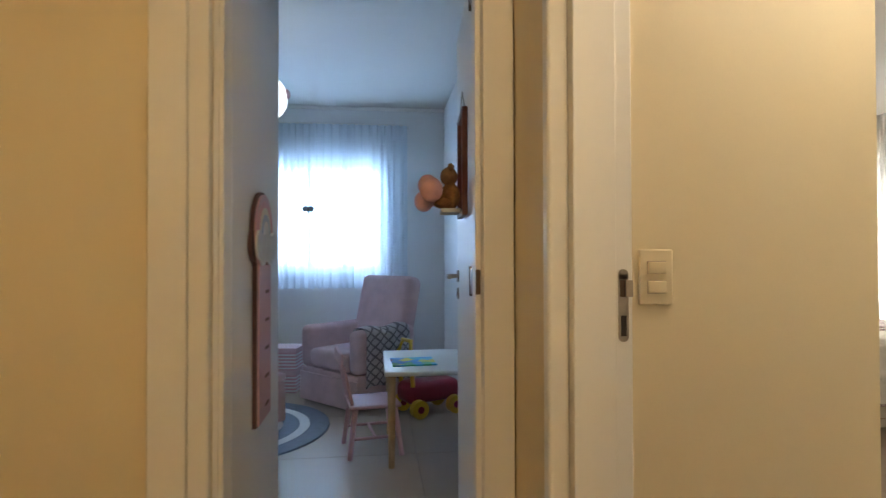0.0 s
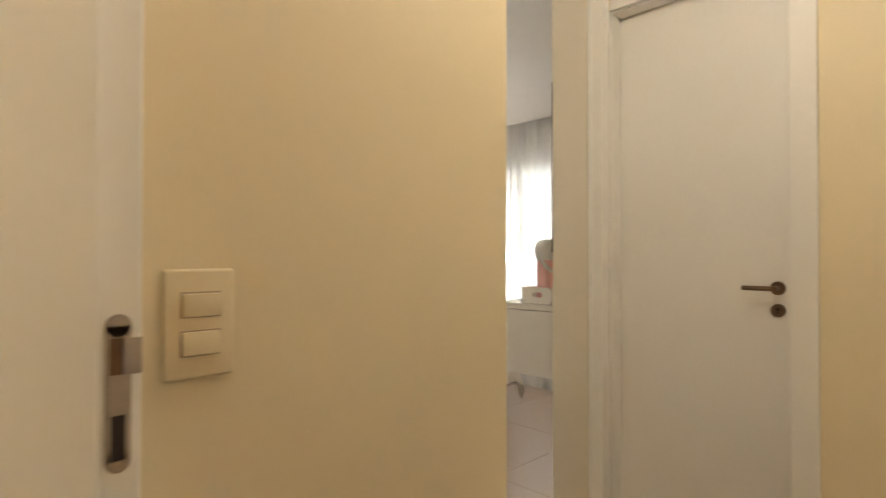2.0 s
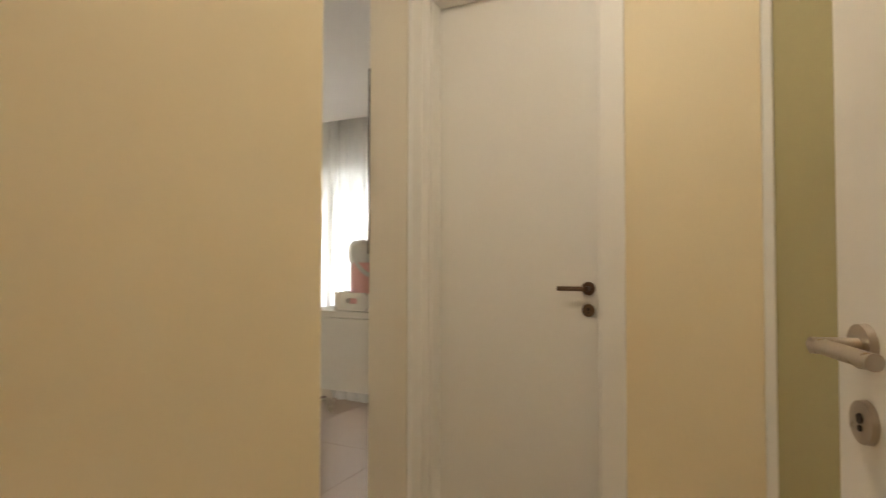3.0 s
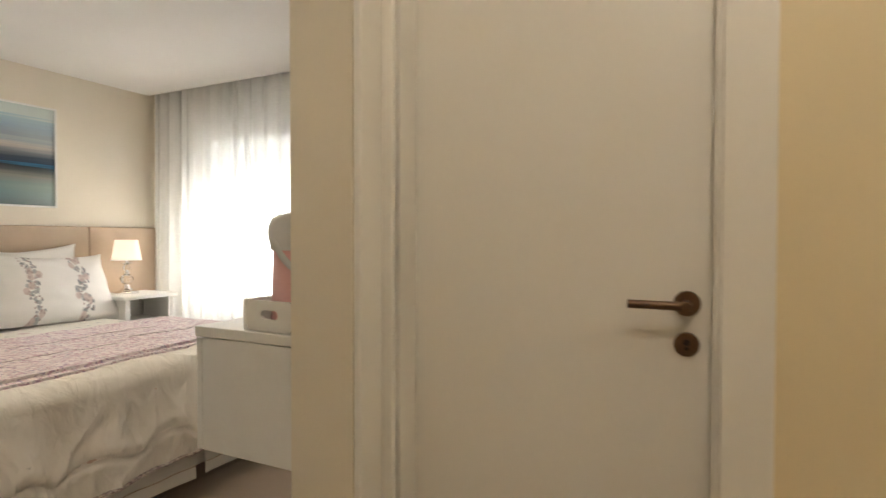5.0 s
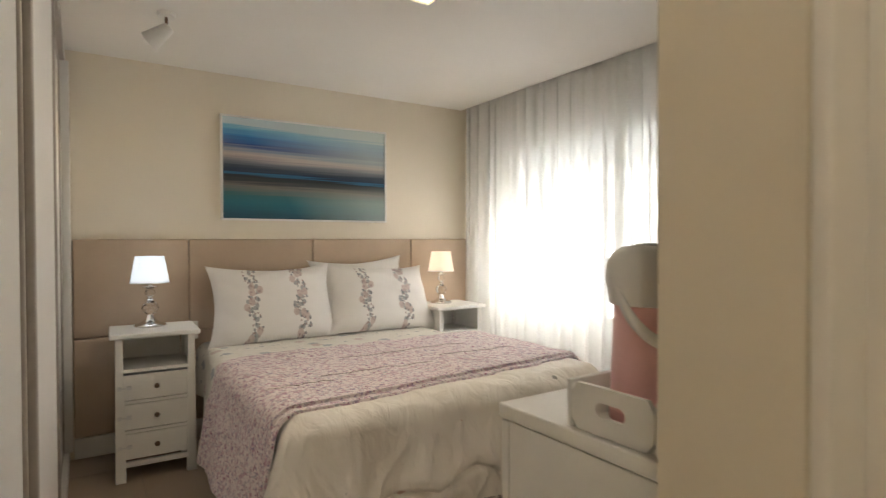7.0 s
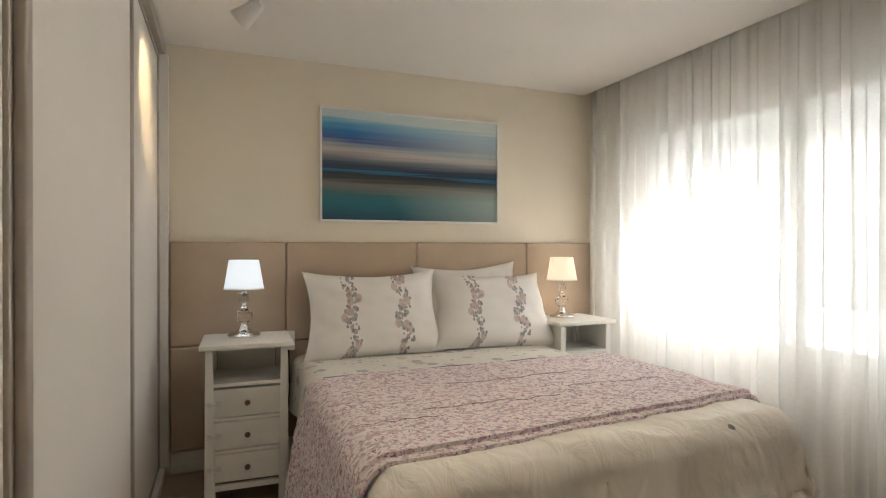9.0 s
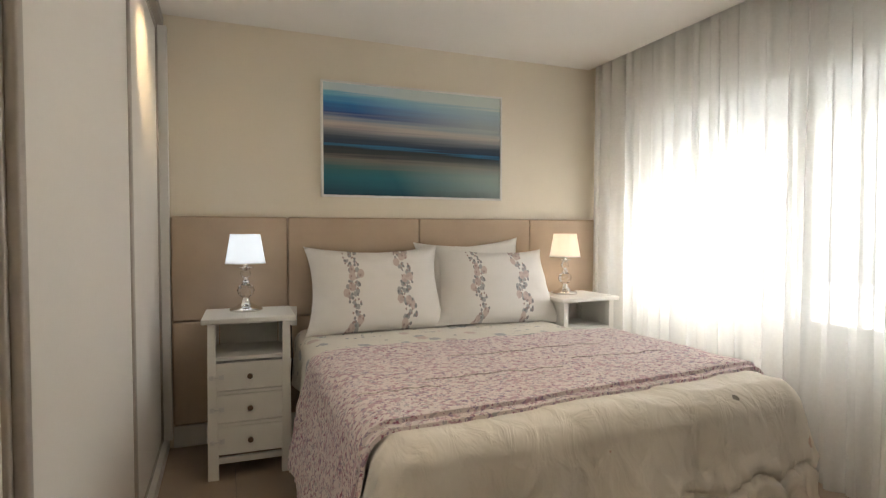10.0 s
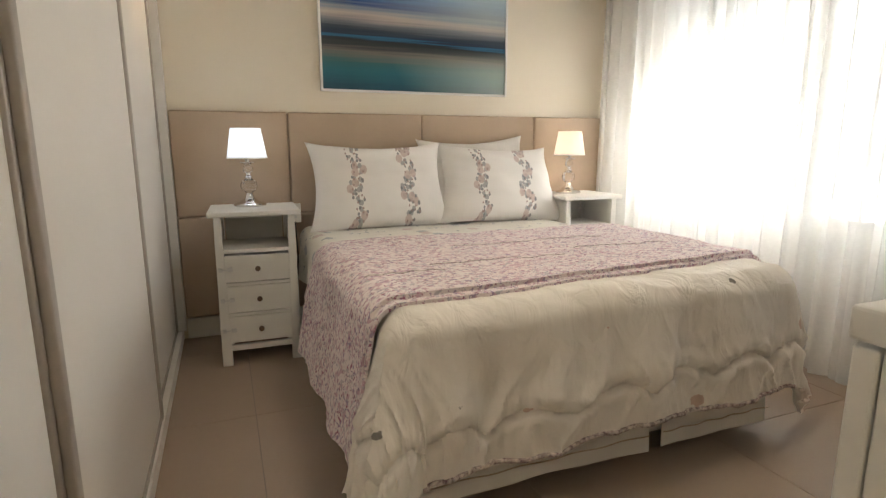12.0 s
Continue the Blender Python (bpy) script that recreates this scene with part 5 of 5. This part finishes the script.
blob(tb, (0, -0.01, -0.685), (0.035, 0.033, 0.032))
part("plush_bear", tb, CREAM_FELT, bl, "tiny cream plush bear", True)

# ruler on the wall stub
gr = thing("height_ruler", pose(-0.4195, 1.96, 0.0), "pink wooden height ruler with a rainbow top", "height ruler")
ed = boxes((-0.0145, -0.106, 0.572, -0.0005, 0.106, 1.22))
for y, z, r in ((0, 1.225, 0.153), (-0.12, 1.19, 0.057), (0.12, 1.19, 0.057)):
    rod(ed, (-0.0145, y, z), (-0.0006, y, z), r, seg=36)
part("backing", ed, DARK_EDGE, gr, "dark wooden backing")
part("board", boxes((0, -0.10, 0.578, 0.008, 0.10, 1.22), bevel=0.002), PINK_PAINT, gr)
for r, mt in ((0.145, PINK_PAINT), (0.122, BALLOON_PINK), (0.098, CREAM_FELT), (0.074, PALE_BLUE), (0.05, WHITE_COTTON)):
    bm = bmesh.new()
    rod(bm, (0.0, 0, 1.225), (0.006 + (0.15 - r) * 0.06, 0, 1.225), r, seg=36)
    part("rainbow_band", bm, mt, gr, "", True)
cd = bmesh.new()
for y, z, r in ((-0.12, 1.19, 0.05), (0.12, 1.19, 0.05), (-0.06, 1.175, 0.055), (0.06, 1.175, 0.055), (0, 1.19, 0.055)):
    rod(cd, (0.0085, y, z), (0.0155, y, z), r, seg=20)
part("cloud", cd, WHITE_COTTON, gr, "white cloud", True)
for k in range(6):
    part("mark", boxes((0.008, 0.0, 0.62 + k * 0.1, 0.0095, 0.06, 0.631 + k * 0.1)), RED_WOOD, gr, "brown height mark")

# hanging door ornament with teddy and balloons
do = thing("door_ornament", pose(0.291, 1.79, 1.29, 0, 0, -4), "wooden door ornament with a plush bear and pink balloons", "door ornament")
part("frame", boxes((-0.022, -0.012, 0, -0.0025, 0.012, 0.37), (-0.022, 0.188, 0, -0.0025, 0.212, 0.37), (-0.022, 0.0125, 0.348, -0.0025, 0.1875, 0.37), (-0.022, 0.0125, 0, -0.0025, 0.1875, 0.022), bevel=0.003), RED_WOOD, do, "reddish wooden frame")
part("hanger", path_tube([(-0.012, 0.0, 0.37), (-0.012, 0.10, 0.45), (-0.012, 0.20, 0.37)], 0.002), STEEL, do, "thin cord")
be = bmesh.new()
blob(be, (-0.055, 0.10, 0.075), (0.035, 0.045, 0.05))
blob(be, (-0.06, 0.10, 0.145), (0.032, 0.036, 0.034))
for s in (-1, 1):
    blob(be, (-0.055, 0.10 + s * 0.03, 0.175), (0.012, 0.014, 0.014), 10)
    blob(be, (-0.085, 0.10 + s * 0.04, 0.05), (0.03, 0.016, 0.016), 10)
part("plush_bear", be, TEDDY, do, "small honey plush bear", True)
part("swing", boxes((-0.09, 0.03, 0.012, -0.024, 0.17, 0.026), bevel=0.003), CREAM_FELT, do, "cream felt swing")
for i, (y, z, x, r) in enumerate(((0.03, 0.09, -0.125, 0.040), (0.11, 0.115, -0.135, 0.036), (0.17, 0.085, -0.12, 0.038), (0.09, 0.055, -0.15, 0.034))):
    part("balloon", blob(bmesh.new(), (x, y, z), (r, r, r * 1.1), 16), BALLOON_PINK, do, "pink felt balloon", True)

# ---- ceiling fittings in the halls ----
for x, y in ((1.25, 0.80), (0.27, -0.2)):
    lp = thing("downlight", pose(x, y, CEIL), "small round ceiling light", "ceiling light")
    part("rim", turned([(0.05, 0), (0.07, 0), (0.068, -0.012), (0.05, -0.008)], 28), WHITE, lp, "", True)
    part("lens", turned([(0, -0.004), (0.05, -0.004), (0.05, 0), (0, 0)], 28), LIGHT_WARM, lp)

# ---- floor tiles ----
TS = 0.80
me = None
for i in range(-5, 4):
    for j in range(-7, 3):
        x0, y0 = 1.808 + i * TS, 3.96 + j * TS
        x1, y1 = x0 + TS, y0 + TS
        if x1 < -2.0 or x0 > 4.4 or y1 < -1.3 or y0 > 5.6:
            continue
        if me is None:
            bm = boxes((0.001, 0.001, -0.008, TS - 0.001, TS - 0.001, 0.0), bevel=0.0008, seg=1)
            t0 = part("tile", bm, TILE, floor)
            me = t0.data
            ob = t0
        else:
            ob = new("tile", me)
            ob.parent = floor
        ob.location = (x0, y0, 0)
